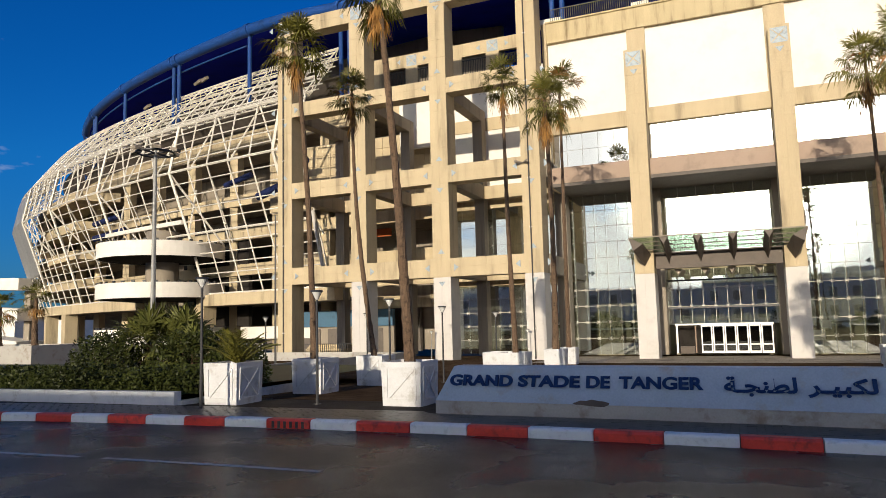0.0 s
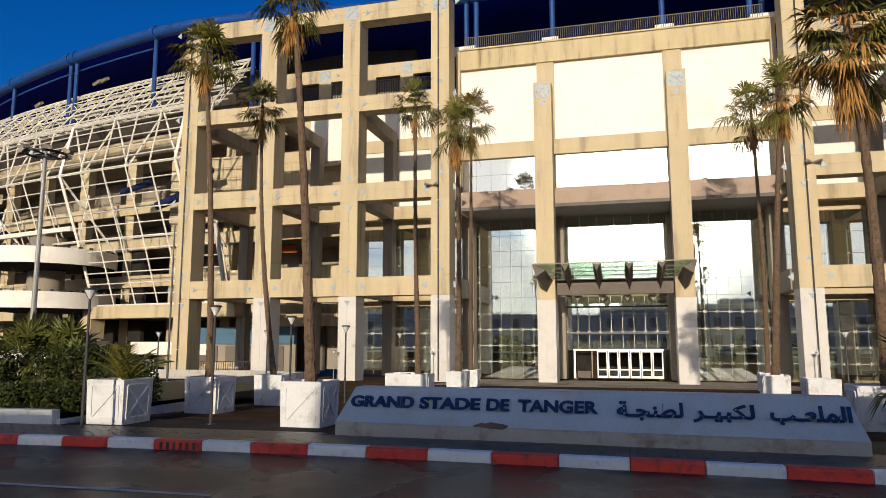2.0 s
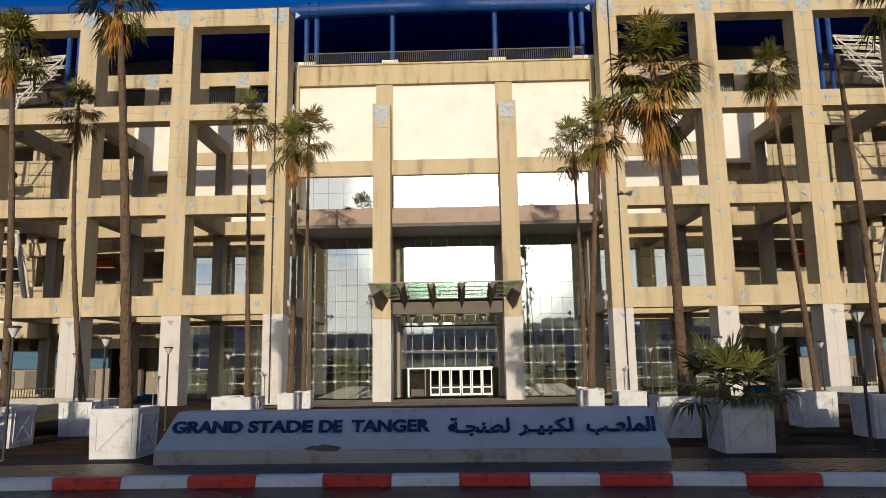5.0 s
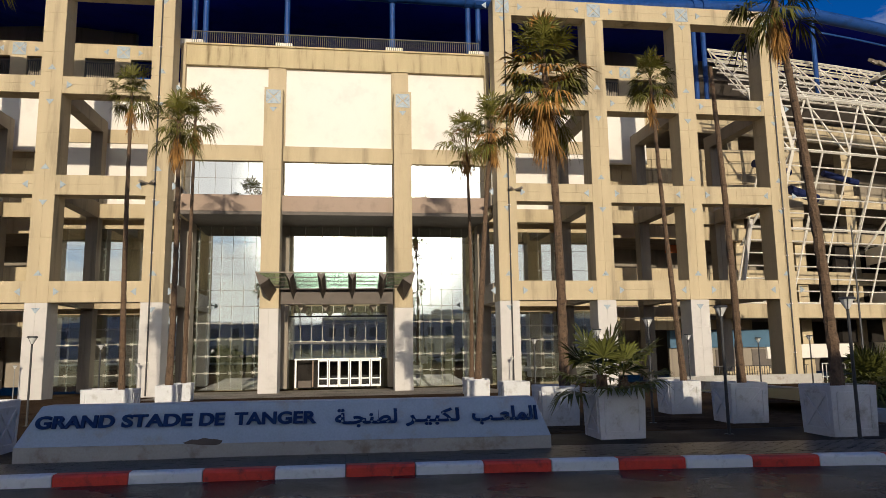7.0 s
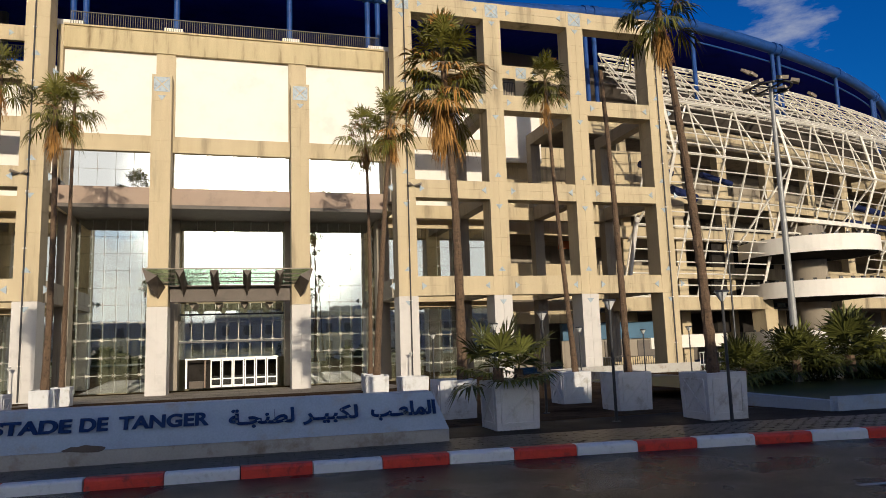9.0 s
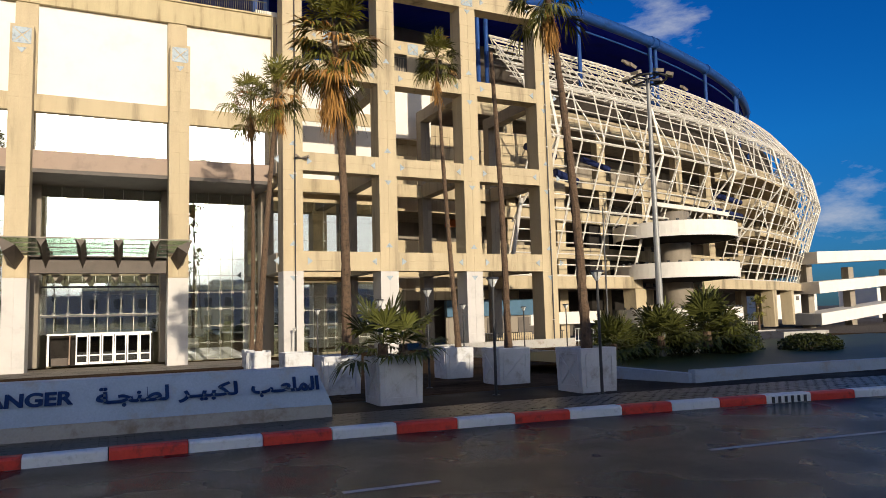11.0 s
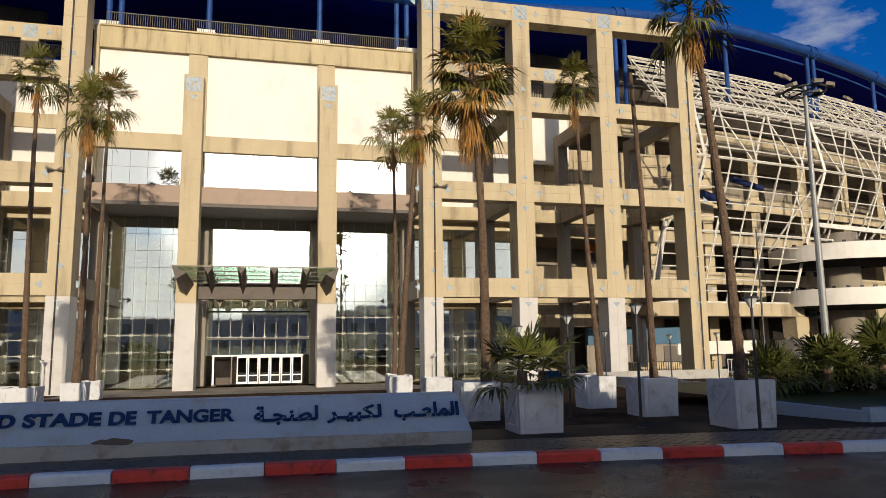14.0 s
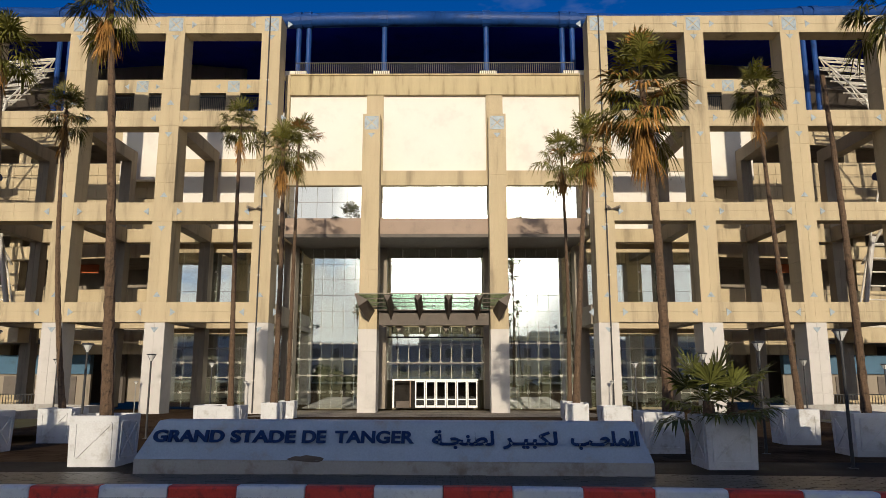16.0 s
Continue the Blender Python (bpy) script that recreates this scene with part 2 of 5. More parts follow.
def add_joints(m, width, height, mortar=0.012):
    """Slab joints, darker and slightly sunk."""
    n, l = m.node_tree.nodes, m.node_tree.links
    b = n["Principled BSDF"]
    geo = n.new("ShaderNodeNewGeometry")
    br = n.new("ShaderNodeTexBrick")
    br.inputs["Scale"].default_value, br.inputs["Mortar Size"].default_value = 1.0, mortar
    br.inputs["Brick Width"].default_value, br.inputs["Row Height"].default_value = width, height
    br.inputs["Color1"].default_value, br.inputs["Color2"].default_value = (1, 1, 1, 1), (0.72, 0.70, 0.68, 1)
    br.inputs["Mortar"].default_value = (0.30, 0.28, 0.26, 1)
    l.new(geo.outputs["Position"], br.inputs["Vector"])
    mx = n.new("ShaderNodeMixRGB")
    mx.blend_type = "MULTIPLY"
    mx.inputs["Fac"].default_value = 1.0
    old = b.inputs["Base Color"].links[0].from_socket
    l.new(old, mx.inputs["Color1"])
    l.new(br.outputs["Color"], mx.inputs["Color2"])
    l.new(mx.outputs[0], b.inputs["Base Color"])


add_joints(M_PLAZA, 0.6, 0.6)
M_TERRACE = wet_mat("pale_stone_terrace", (0.44, 0.38, 0.30), 0.7, 0.95, 0.8, spec=0.1, bump=0.15)
add_joints(M_TERRACE, 1.2, 0.6)
M_FROST = mat("frosted_lens", (0.62, 0.62, 0.60), 0.35, var=0.05)
M_LINE = mat("worn_road_paint", (0.62, 0.61, 0.57), 0.6, var=0.2, scale=3, stain=(0.16, 0.155, 0.15))


# ---- builders ----
def box(bm, x0, x1, y0, y1, z0, z1):
    vs = [bm.verts.new(p) for p in ((x0, y0, z0), (x1, y0, z0), (x1, y1, z0), (x0, y1, z0), (x0, y0, z1), (x1, y0, z1), (x1, y1, z1), (x0, y1, z1))]
    for q in ((3, 2, 1, 0), (4, 5, 6, 7), (0, 1, 5, 4), (1, 2, 6, 5), (2, 3, 7, 6), (3, 0, 4, 7)):
        bm.faces.new([vs[i] for i in q])


def tube(bm, a, b, r, r2=None, seg=6, caps=True):
    a, b = Vector(a), Vector(b)
    d = (b - a)
    if d.length < 1e-6:
        return
    q = d.to_track_quat("Z", "Y")
    r2 = r if r2 is None else r2
    ra = [bm.verts.new(a + q @ Vector((r * math.cos(i * math.tau / seg), r * math.sin(i * math.tau / seg), 0))) for i in range(seg)]
    rb = [bm.verts.new(b + q @ Vector((r2 * math.cos(i * math.tau / seg), r2 * math.sin(i * math.tau / seg), 0))) for i in range(seg)]
    for i in range(seg):
        bm.faces.new((ra[i], ra[(i + 1) % seg], rb[(i + 1) % seg], rb[i]))
    if caps:
        bm.faces.new(ra[::-1])
        bm.faces.new(rb)


def sweep(bm, pts, radii, seg=8):
    """A tube through many points."""
    rings = []
    for i, p in enumerate(pts):
        d = Vector(pts[min(i + 1, len(pts) - 1)]) - Vector(pts[max(i - 1, 0)])
        q = d.to_track_quat("Z", "Y")
        r = radii[i] if isinstance(radii, (list, tuple)) else radii
        rings.append([bm.verts.new(Vector(p) + q @ Vector((r * math.cos(k * math.tau / seg), r * math.sin(k * math.tau / seg), 0))) for k in range(seg)])
    for a, b in zip(rings, rings[1:]):
        # match the nearest start vertex, so that the skin does not twist
        s = min(range(seg), key=lambda k: (a[0].co - b[k].co).length)
        for k in range(seg):
            bm.faces.new((a[k], a[(k + 1) % seg], b[(k + 1 + s) % seg], b[(k + s) % seg]))
    bm.faces.new(rings[0][::-1])
    bm.faces.new(rings[-1])


def mesh_of(name, bm, material, smooth=False):
    bmesh.ops.recalc_face_normals(bm, faces=bm.faces)
    me = bpy.data.meshes.new(name)
    bm.to_mesh(me)
    bm.free()
    for m in (material if isinstance(material, (list, tuple)) else [material]):
        me.materials.append(m)
    if smooth:
        for p in me.polygons:
            p.use_smooth = True
    return me


def part(name, bm, material, parent=None, label="", smooth=False):
    ob = new(name, mesh_of(name, bm, material, smooth))
    if parent is not None:
        ob.parent = parent
    if label:
        ob["label"] = label
    return ob


def boxpart(name, dims, material, parent=None, label="", bevel=0.0):
    bm = bmesh.new()
    box(bm, *dims)
    if bevel:
        bmesh.ops.bevel(bm, geom=bm.edges[:], offset=bevel, segments=1, affect="EDGES")
    return part(name, bm, material, parent, label)


def thing(name, loc, label, category, group="", kind="", rot=0.0):
    ob = new(name)
    ob.empty_display_size = 0.2
    ob.matrix_world = pose(*loc, 0, 0, rot)
    return tagged(ob, label, category, group, kind)


KERB_Y = lambda x: -37.02 - 0.0055 * (x + 3.0) ** 2      # the kerb's face, on a wide bend
SLOPE = 0.032


def ground_z(x, y):
    """The plaza falls gently from the kerb to the building."""
    return -SLOPE * max(0.0, y + 37.0)

# ---- ground ----
def sheet(name, xs, yf0, yf1, ny, zf, material, label, category):
    bm = bmesh.new()
    grid = [[bm.verts.new((x, yf0(x) + (yf1(x) - yf0(x)) * j / ny, zf(x, yf0(x) + (yf1(x) - yf0(x)) * j / ny))) for j in range(ny + 1)] for x in xs]
    for a, b in zip(grid, grid[1:]):
        for j in range(ny):
            bm.faces.new((a[j], b[j], b[j + 1], a[j + 1]))
    return tagged(part(name, bm, material), label, category, kind="structure")


XS = [-62 + 2 * i for i in range(63)]
clampx = lambda x: max(-36.0, min(36.0, x))
sheet("ground", [-1500, -400, -150, 150, 400, 1500], lambda x: -1500, lambda x: 1500, 2, lambda x, y: -2.2, M_SOIL, "bare earth ground reaching the horizon", "ground")
ROAD = sheet("road", XS, lambda x: -47.0 - 0.0055 * (clampx(x) + 3) ** 2, lambda x: KERB_Y(clampx(x)), 6, lambda x, y: -0.15, M_ROAD, "dark wet asphalt road with worn white lines", "road")
sheet("pavement_far", XS, lambda x: -75.0, lambda x: -47.0 - 0.0055 * (clampx(x) + 3) ** 2, 4, lambda x, y: 0.0, M_PAVE, "grey pavement on the far side of the road", "pavement")
sheet("plaza", XS, lambda x: -33.2, lambda x: 14.0, 8, ground_z, M_PLAZA, "damp brown plaza paving in front of the stadium", "plaza")
sheet("terrace", [-11 + i for i in range(23)], lambda x: -7.0, lambda x: 9.0, 6, lambda x, y: ground_z(x, y) + 0.03, M_TERRACE, "pale damp stone terrace before the entrance", "terrace")
PAVEMENT = sheet("pavement", XS, lambda x: KERB_Y(clampx(x)) + 0.18, lambda x: -33.2, 3, lambda x, y: ground_z(x, y) - 0.004, M_PAVE, "dark block paving strip behind the kerb", "pavement")


def kerb_x(k):
    return 0.85 + k * 1.02 if k > -6 else -5.27 + (k + 6) * 0.915


def kerb():
    th = thing("kerb", (0, 0, 0), "kerb of stones painted red and white in turn", "kerb", kind="structure")
    for k in range(-36, 34):
        xa, xb = kerb_x(k) + 0.008, kerb_x(k + 1) - 0.008
        ya, yb = KERB_Y(xa), KERB_Y(xb)
        j1, j2 = random.uniform(-0.008, 0.008), random.uniform(-0.008, 0.008)
        bm = bmesh.new()
        prof = ((0.0, -0.30), (0.0, -0.03), (0.012, -0.004), (0.04, 0.012), (0.20, 0.012), (0.20, -0.30))
        n = len(prof)
        ra = [bm.verts.new((xa, ya + p + j1, q + j2 * 0.5)) for p, q in prof]
        rb = [bm.verts.new((xb, yb + p + j1, q + j2 * 0.5)) for p, q in prof]
        for i in range(n):
            bm.faces.new((ra[i], ra[(i + 1) % n], rb[(i + 1) % n], rb[i]))
        bm.faces.new(ra[::-1])
        bm.faces.new(rb)
        st = part("kerb_stone", bm, M_KERBR if k % 2 == 0 else M_KERBW, th)
        if k in (-8, 11):
            # a gully inlet: dark slots through the face
            for i in range(6):
                x = xa + 0.14 + i * (xb - xa - 0.28) / 5
                bm = bmesh.new()
                box(bm, x - 0.028, x + 0.028, KERB_Y(x) - 0.012, KERB_Y(x) + 0.05, -0.145, -0.025)
                part("drain_slot", bm, M_DARK, st)


kerb()

# ---- stadium front ----
OUT = (12.75, 19.87, 26.95, 33.98)     # outer edges of the four columns of a wing
CW, CD = 1.40, 1.7                     # a column's width and depth
BEAMS = ((4.98, 6.36), (12.12, 13.45), (19.10, 20.30), (26.35, 27.68))
BASE = -1.25
REAR = 8.8                             # front of the rear columns


def column_mesh(z0, z1, w, d, pitch=1.42):
    """Stacked concrete blocks with recessed joints, as one skin."""
    bm = bmesh.new()
    levels, z = [], z0
    while z < z1 - 0.05:
        zt = min(z + pitch, z1)
        levels += [(z, 0.018), (z + 0.014, 0.018), (z + 0.016, 0.0), (zt - 0.016, 0.0), (zt - 0.014, 0.018)]
        z = zt
    levels[0], levels[-1] = (z0, 0.0), (z1, 0.0)
    loops = []
    for z, i in levels:
        loops.append([bm.verts.new(p) for p in ((-w / 2 + i, i, z), (-0.012, i, z), (-0.009, 0.02, z), (0.009, 0.02, z), (0.012, i, z), (w / 2 - i, i, z), (w / 2 - i, d - i, z), (-w / 2 + i, d - i, z))])
    for a, b in zip(loops, loops[1:]):
        for k in range(8):
            bm.faces.new((a[k], a[(k + 1) % 8], b[(k + 1) % 8], b[k]))
    bm.faces.new(loops[0][::-1])
    bm.faces.new(loops[-1])
    return bm


def beam_mesh(x0, x1, y0, y1, z0, z1):
    """A beam of two courses with a recessed bed joint and upright joints."""
    bm = bmesh.new()
    zm = z0 + (z1 - z0) * 0.52
    xm = x0 + (x1 - x0) * 0.5
    loops = []
    for x, i in ((x0, 0), (xm - 0.012, 0), (xm - 0.009, 0.018), (xm + 0.009, 0.018), (xm + 0.012, 0), (x1, 0)):
        loops.append([bm.verts.new((x, y, z)) for y, z in ((y0 + i, z0 + i), (y1, z0 + i), (y1, z1 - i), (y0 + i, z1 - i), (y0 + i, zm + 0.011), (y0 + 0.02, zm + 0.008), (y0 + 0.02, zm - 0.008), (y0 + i, zm - 0.011))])
    for a, b in zip(loops, loops[1:]):
        for k in range(8):
            bm.faces.new((a[k], a[(k + 1) % 8], b[(k + 1) % 8], b[k]))
    bm.faces.new(loops[0][::-1])
    bm.faces.new(loops[-1])
    return bm


def tile_mesh(half, height):
    """A triangular tile, 25 mm proud, that points up."""
    bm = bmesh.new()
    pts = ((-half, 0), (half, 0), (0, height))
    a = [bm.verts.new((u, 0.0, v)) for u, v in pts]
    b = [bm.verts.new((u, -0.025, v)) for u, v in pts]
    bm.faces.new(b)
    for i in range(3):
        bm.faces.new((a[i], a[(i + 1) % 3], b[(i + 1) % 3], b[i]))
    return mesh_of("tile", bm, M_BLUEORN)


TILE, TILE_BIG = tile_mesh(0.27, 0.36), tile_mesh(0.50, 0.46)


def ornament(th, x, z, y, big):
    """Pale blue tiles round a joint of column and beam."""
    def tile(me, px, pz, turn):
        ob = new("tile", me)
        ob.parent = th
        ob.location, ob.rotation_euler = (px, y, pz), (0, radians(turn), 0)
    if big:
        for turn, dx, dz in ((0, 0, -0.52), (180, 0, 0.52), (90, -0.52, 0), (-90, 0.52, 0)):
            tile(TILE_BIG, x + dx, z + dz, turn)
    ox = 1.2 if big else 1.0
    tile(TILE, x + ox, z, 90)
    tile(TILE, x - ox, z, -90)
    zz = 0.85 if big else 1.05
    tile(TILE, x, z - zz, 180)
    if not big:
        tile(TILE, x, z + zz, 0)


def bar_row(th, x0, x1, y, z0, z1, pitch, w=0.022, skip=None):
    """Upright bars that share one mesh, under a rail."""
    bm = bmesh.new()
    box(bm, -w, w, -w, w, z0, z1)
    me = mesh_of("bar", bm, M_DARK)
    n = int((x1 - x0) / pitch)
    for i in range(n + 1):
        x = x0 + i * pitch
        if skip and skip[0] < x < skip[1]:
            continue
        ob = new("bar", me)
        ob.parent = th
        ob.location = (x, y, 0)


def wing(side):
    name = "left" if side < 0 else "right"
    th = thing("stadium_wing", (0, 0, 0), "open cream concrete frame wing of the stadium with four storeys", "building", "stadium wings")
    centres = [side * (o - CW / 2) for o in OUT]
    for i, cx in enumerate(centres):
        base = -0.62 if i == 3 else BASE
        # rear columns take the darker copy of the cream, toned for shade
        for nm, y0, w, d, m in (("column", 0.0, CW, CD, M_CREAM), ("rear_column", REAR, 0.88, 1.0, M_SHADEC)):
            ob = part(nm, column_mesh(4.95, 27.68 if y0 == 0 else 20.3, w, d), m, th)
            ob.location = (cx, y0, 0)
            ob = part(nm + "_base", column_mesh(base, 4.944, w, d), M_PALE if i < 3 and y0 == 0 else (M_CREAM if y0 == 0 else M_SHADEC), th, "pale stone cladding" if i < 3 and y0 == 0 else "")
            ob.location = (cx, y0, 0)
        for b, (z0, z1) in enumerate(BEAMS):
            ornament(th, cx, (z0 + z1) / 2, 0.0, b == 3)
        # beams that run back from the front to the rear column, toned for shade too
        for z0, z1 in BEAMS[:3]:
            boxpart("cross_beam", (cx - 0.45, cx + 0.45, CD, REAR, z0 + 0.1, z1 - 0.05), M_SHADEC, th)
    for z0, z1 in BEAMS:
        for a, b in zip(centres, centres[1:]):
            xa, xb = min(a, b) + CW / 2, max(a, b) - CW / 2
            part("beam", beam_mesh(xa, xb, 0.03, 1.3, z0, z1), M_CREAM, th)
            if z1 < 17:
                boxpart("rear_beam", (xa - 0.25, xb + 0.25, REAR + 0.1, REAR + 0.95, z0 + 0.1, z1 - 0.1), M_CREAM, th)
    # parapet with its barred openings over the rear wall
    yp = REAR + 1.6
    far = lambda x: EYE[0] + (x - EYE[0]) * 1.146
    for i, (a, b) in enumerate(zip(centres, centres[1:])):
        if i == 2:
            continue
        xa, xb = far(min(a, b)), far(max(a, b))
        boxpart("parapet_band", (xa + 0.004, xb - 0.004, yp, yp + 0.4, 26.0, 27.25), M_CREAM, th)
        xm = (xa + xb) / 2
        for px, pw in ((xm, 0.63), (xa + 0.55, 0.54), (xb - 0.55, 0.54)):
            boxpart("parapet_pier", (px - pw, px + pw, yp - 0.05, yp + 0.4, 24.203, 25.997), M_CREAM, th)
        ornament(th, xm, 26.6, yp, True)
        bar_row(th, xa, xb, yp + 0.12, 24.2, 25.65, 0.17, skip=(xm - 0.6, xm + 0.6))
        boxpart("bar_rail", (xa, xb, yp + 0.09, yp + 0.15, 25.6, 25.67), M_DARK, th)
        if i == 1:
            lo, hi = sorted((side * 23.004, side * 27.6))
            boxpart("upper_wall", (lo, hi, yp + 0.1, yp + 0.5, 18.0, 24.2), M_WHITE, th, "white rendered wall")
    # downpipe on the inner and the outer column
    for i in (0, 3):
        cx = centres[i]
        bm = bmesh.new()
        tube(bm, (cx + side * 0.12, -0.07, -1.1), (cx + side * 0.12, -0.07, 27.7), 0.05, seg=8)
        part("downpipe", bm, M_DARK, th, "thin dark downpipe")
        for z in (1.0, 4.6, 8.2, 11.8, 15.4, 19.0, 22.6):
            boxpart("pipe_clip", (cx + side * 0.12 - 0.1, cx + side * 0.12 + 0.1, -0.1, -0.003, z, z + 0.07), M_WHITE, th)
    return th


def glazed(name, x0, x1, y, z0, z1, pitch_x, pitch_z, parent, material=M_GLASS, fittings=True):
    """A wall of single panes with joints and steel point fittings."""
    nx, nz = max(1, round((x1 - x0) / pitch_x)), max(1, round((z1 - z0) / pitch_z))
    dx, dz = (x1 - x0) / nx, (z1 - z0) / nz
    bm = bmesh.new()
    box(bm, 0.012, dx - 0.012, 0, 0.02, 0.012, dz - 0.012)
    me = mesh_of("pane", bm, material)
    for i in range(nx):
        for k in range(nz):
            ob = new("pane", me)
            ob.parent = parent
            ob.location = (x0 + i * dx, y, z0 + k * dz)
            ob.visible_shadow = False
    if fittings:
        bm = bmesh.new()
        for i in range(nx + 1):
            X = x0 + i * dx
            tube(bm, (X, y + 0.35, z0), (X, y + 0.35, z1), 0.035, seg=6)
            for k in range(1, nz):
                Z = z0 + k * dz
                low = Z < 5.0
                reach, r = (0.10, 0.03) if low else (0.07, 0.016)
                for sx, sz in ((1, 1), (1, -1), (-1, 1), (-1, -1)):
                    tube(bm, (X, y + 0.06, Z), (X + sx * reach, y - 0.05, Z + sz * reach), r, seg=5)
                tube(bm, (X, y + 0.35, Z), (X, y - 0.02, Z), 0.03, seg=5)
                if low and i < nx:
                    tube(bm, (X, y + 0.12, Z), (X + dx, y + 0.12, Z), 0.022, seg=5)
        part("point_fittings", bm, M_STEELW, parent, "bright steel point fittings and rods")


def wing_back(side):
    th = thing("glass_wall", (0, 0, 0), "point-fixed glass wall behind the open concrete frame", "glass wall", "wing glass walls", kind="structure")
    yb = REAR + 1.6
    a, b = 11.4, 23.0
    xs = sorted((side * a, side * b))
    glazed("pane", xs[0], xs[1], yb, BASE, 4.7, 0.97, 1.2, th)
    glazed("pane", xs[0], xs[1], yb, 6.6, 11.6, 1.45, 1.5, th)
    for z0, z1, m, dy in ((4.7, 6.6, M_CREAM, 0.0), (11.6, 13.6, M_CREAM, 0.0), (13.6, 18.75, M_WHITE, 0.1), (18.75, 19.9, M_CREAM, 0.0), (19.9, 24.2, M_WHITE, 0.1)):
        boxpart("wall_band", (xs[0], xs[1], yb + dy, yb + dy + 0.4, z0 + 0.003, z1 - 0.003), m, th)
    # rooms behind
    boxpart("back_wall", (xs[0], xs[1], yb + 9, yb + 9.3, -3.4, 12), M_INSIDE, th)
    for z in (5.0, 12.0):
        boxpart("slab", (xs[0], xs[1], yb + 0.45, yb + 9, z, z + 0.4), M_SHADEC, th)


def return_wall(side):
    """The side of the entrance block that looks on to the wing."""
    th = thing("return_wall", (0, 0, 0), "cream concrete return wall beside the entrance block", "wall", "return walls", kind="structure")
    x0, x1 = sorted((side * 11.2, side * 11.55))
    boxpart("upper_wall", (x0, x1, 2.9, 12.0, 11.6, 24.3), M_CREAM, th)
    # side beams and pier have the shade behind the frame in their colour
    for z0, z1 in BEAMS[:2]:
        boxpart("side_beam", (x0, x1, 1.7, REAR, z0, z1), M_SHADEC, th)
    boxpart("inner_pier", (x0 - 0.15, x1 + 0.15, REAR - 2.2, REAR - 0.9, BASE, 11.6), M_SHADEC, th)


for s in (-1, 1):
    wing(s)
    wing_back(s)
    return_wall(s)


def ornament_top(th, cx):
    for turn, dx, dz in ((0, 0, -0.52), (180, 0, 0.52), (90, -0.52, 0), (-90, 0.52, 0)):
        ob = new("tile", TILE_BIG)
        ob.parent = th
        ob.location, ob.rotation_euler = (cx + dx, 1.75, 20.0 + dz), (0, radians(turn), 0)
    ob = new("tile", TILE)
    ob.parent = th
    ob.location, ob.rotation_euler = (cx, 1.75, 19.2), (0, radians(180), 0)


def centre_block():
    th = thing("entrance_block", (0, 0, 0), "cream and white entrance block with two tall pilasters", "building")
    Y = 3.0
    X = 11.2
    boxpart("attic", (-X, X, Y, Y + 3.6, 22.75, 24.3), M_ATTIC, th)
    boxpart("attic_coping", (-X - 0.05, X + 0.05, Y - 0.12, Y + 3.6, 24.3, 24.42), M_ATTIC, th)
    boxpart("wall", (-X, X, Y + 0.35, Y + 1.2, 16.65, 22.75), M_WHITE, th)
    for x0, x1 in ((-5.25, -3.95), (3.95, 5.25)):
        boxpart("pier", (x0, x1, Y + 0.12, Y + 0.35, 16.65, 22.75), M_CREAM, th)
    boxpart("band", (-X, X, Y, Y + 1.2, 15.5, 16.65), M_CREAM, th)
    boxpart("brown_fascia", (-X, X, Y, Y + 1.2, 11.75, 12.95), M_BROWN, th, "brown metal fascia")
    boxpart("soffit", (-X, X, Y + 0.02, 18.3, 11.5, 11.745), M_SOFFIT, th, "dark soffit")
    for x0, x1 in ((-X, -5.4), (-4.0, 4.0), (5.4, X)):
        glazed("pane", x0, x1, Y + 0.25, 12.95, 15.5, 1.15, 1.25, th, M_MIRRORG, False)
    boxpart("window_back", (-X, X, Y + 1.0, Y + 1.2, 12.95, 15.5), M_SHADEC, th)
    for sx in (-1, 1):
        cx = sx * 4.7
        ob = part("pilaster", column_mesh(4.6, 20.7, 1.30, 1.6), M_CREAM, th)
        ob.location = (cx, 1.75, 0)
        ob = part("pilaster_base", column_mesh(BASE, 4.594, 1.30, 1.9), M_PALE, th, "pale stone cladding")
        ob.location = (cx, 1.75, 0)
        ornament_top(th, cx)
    return th


centre_block()


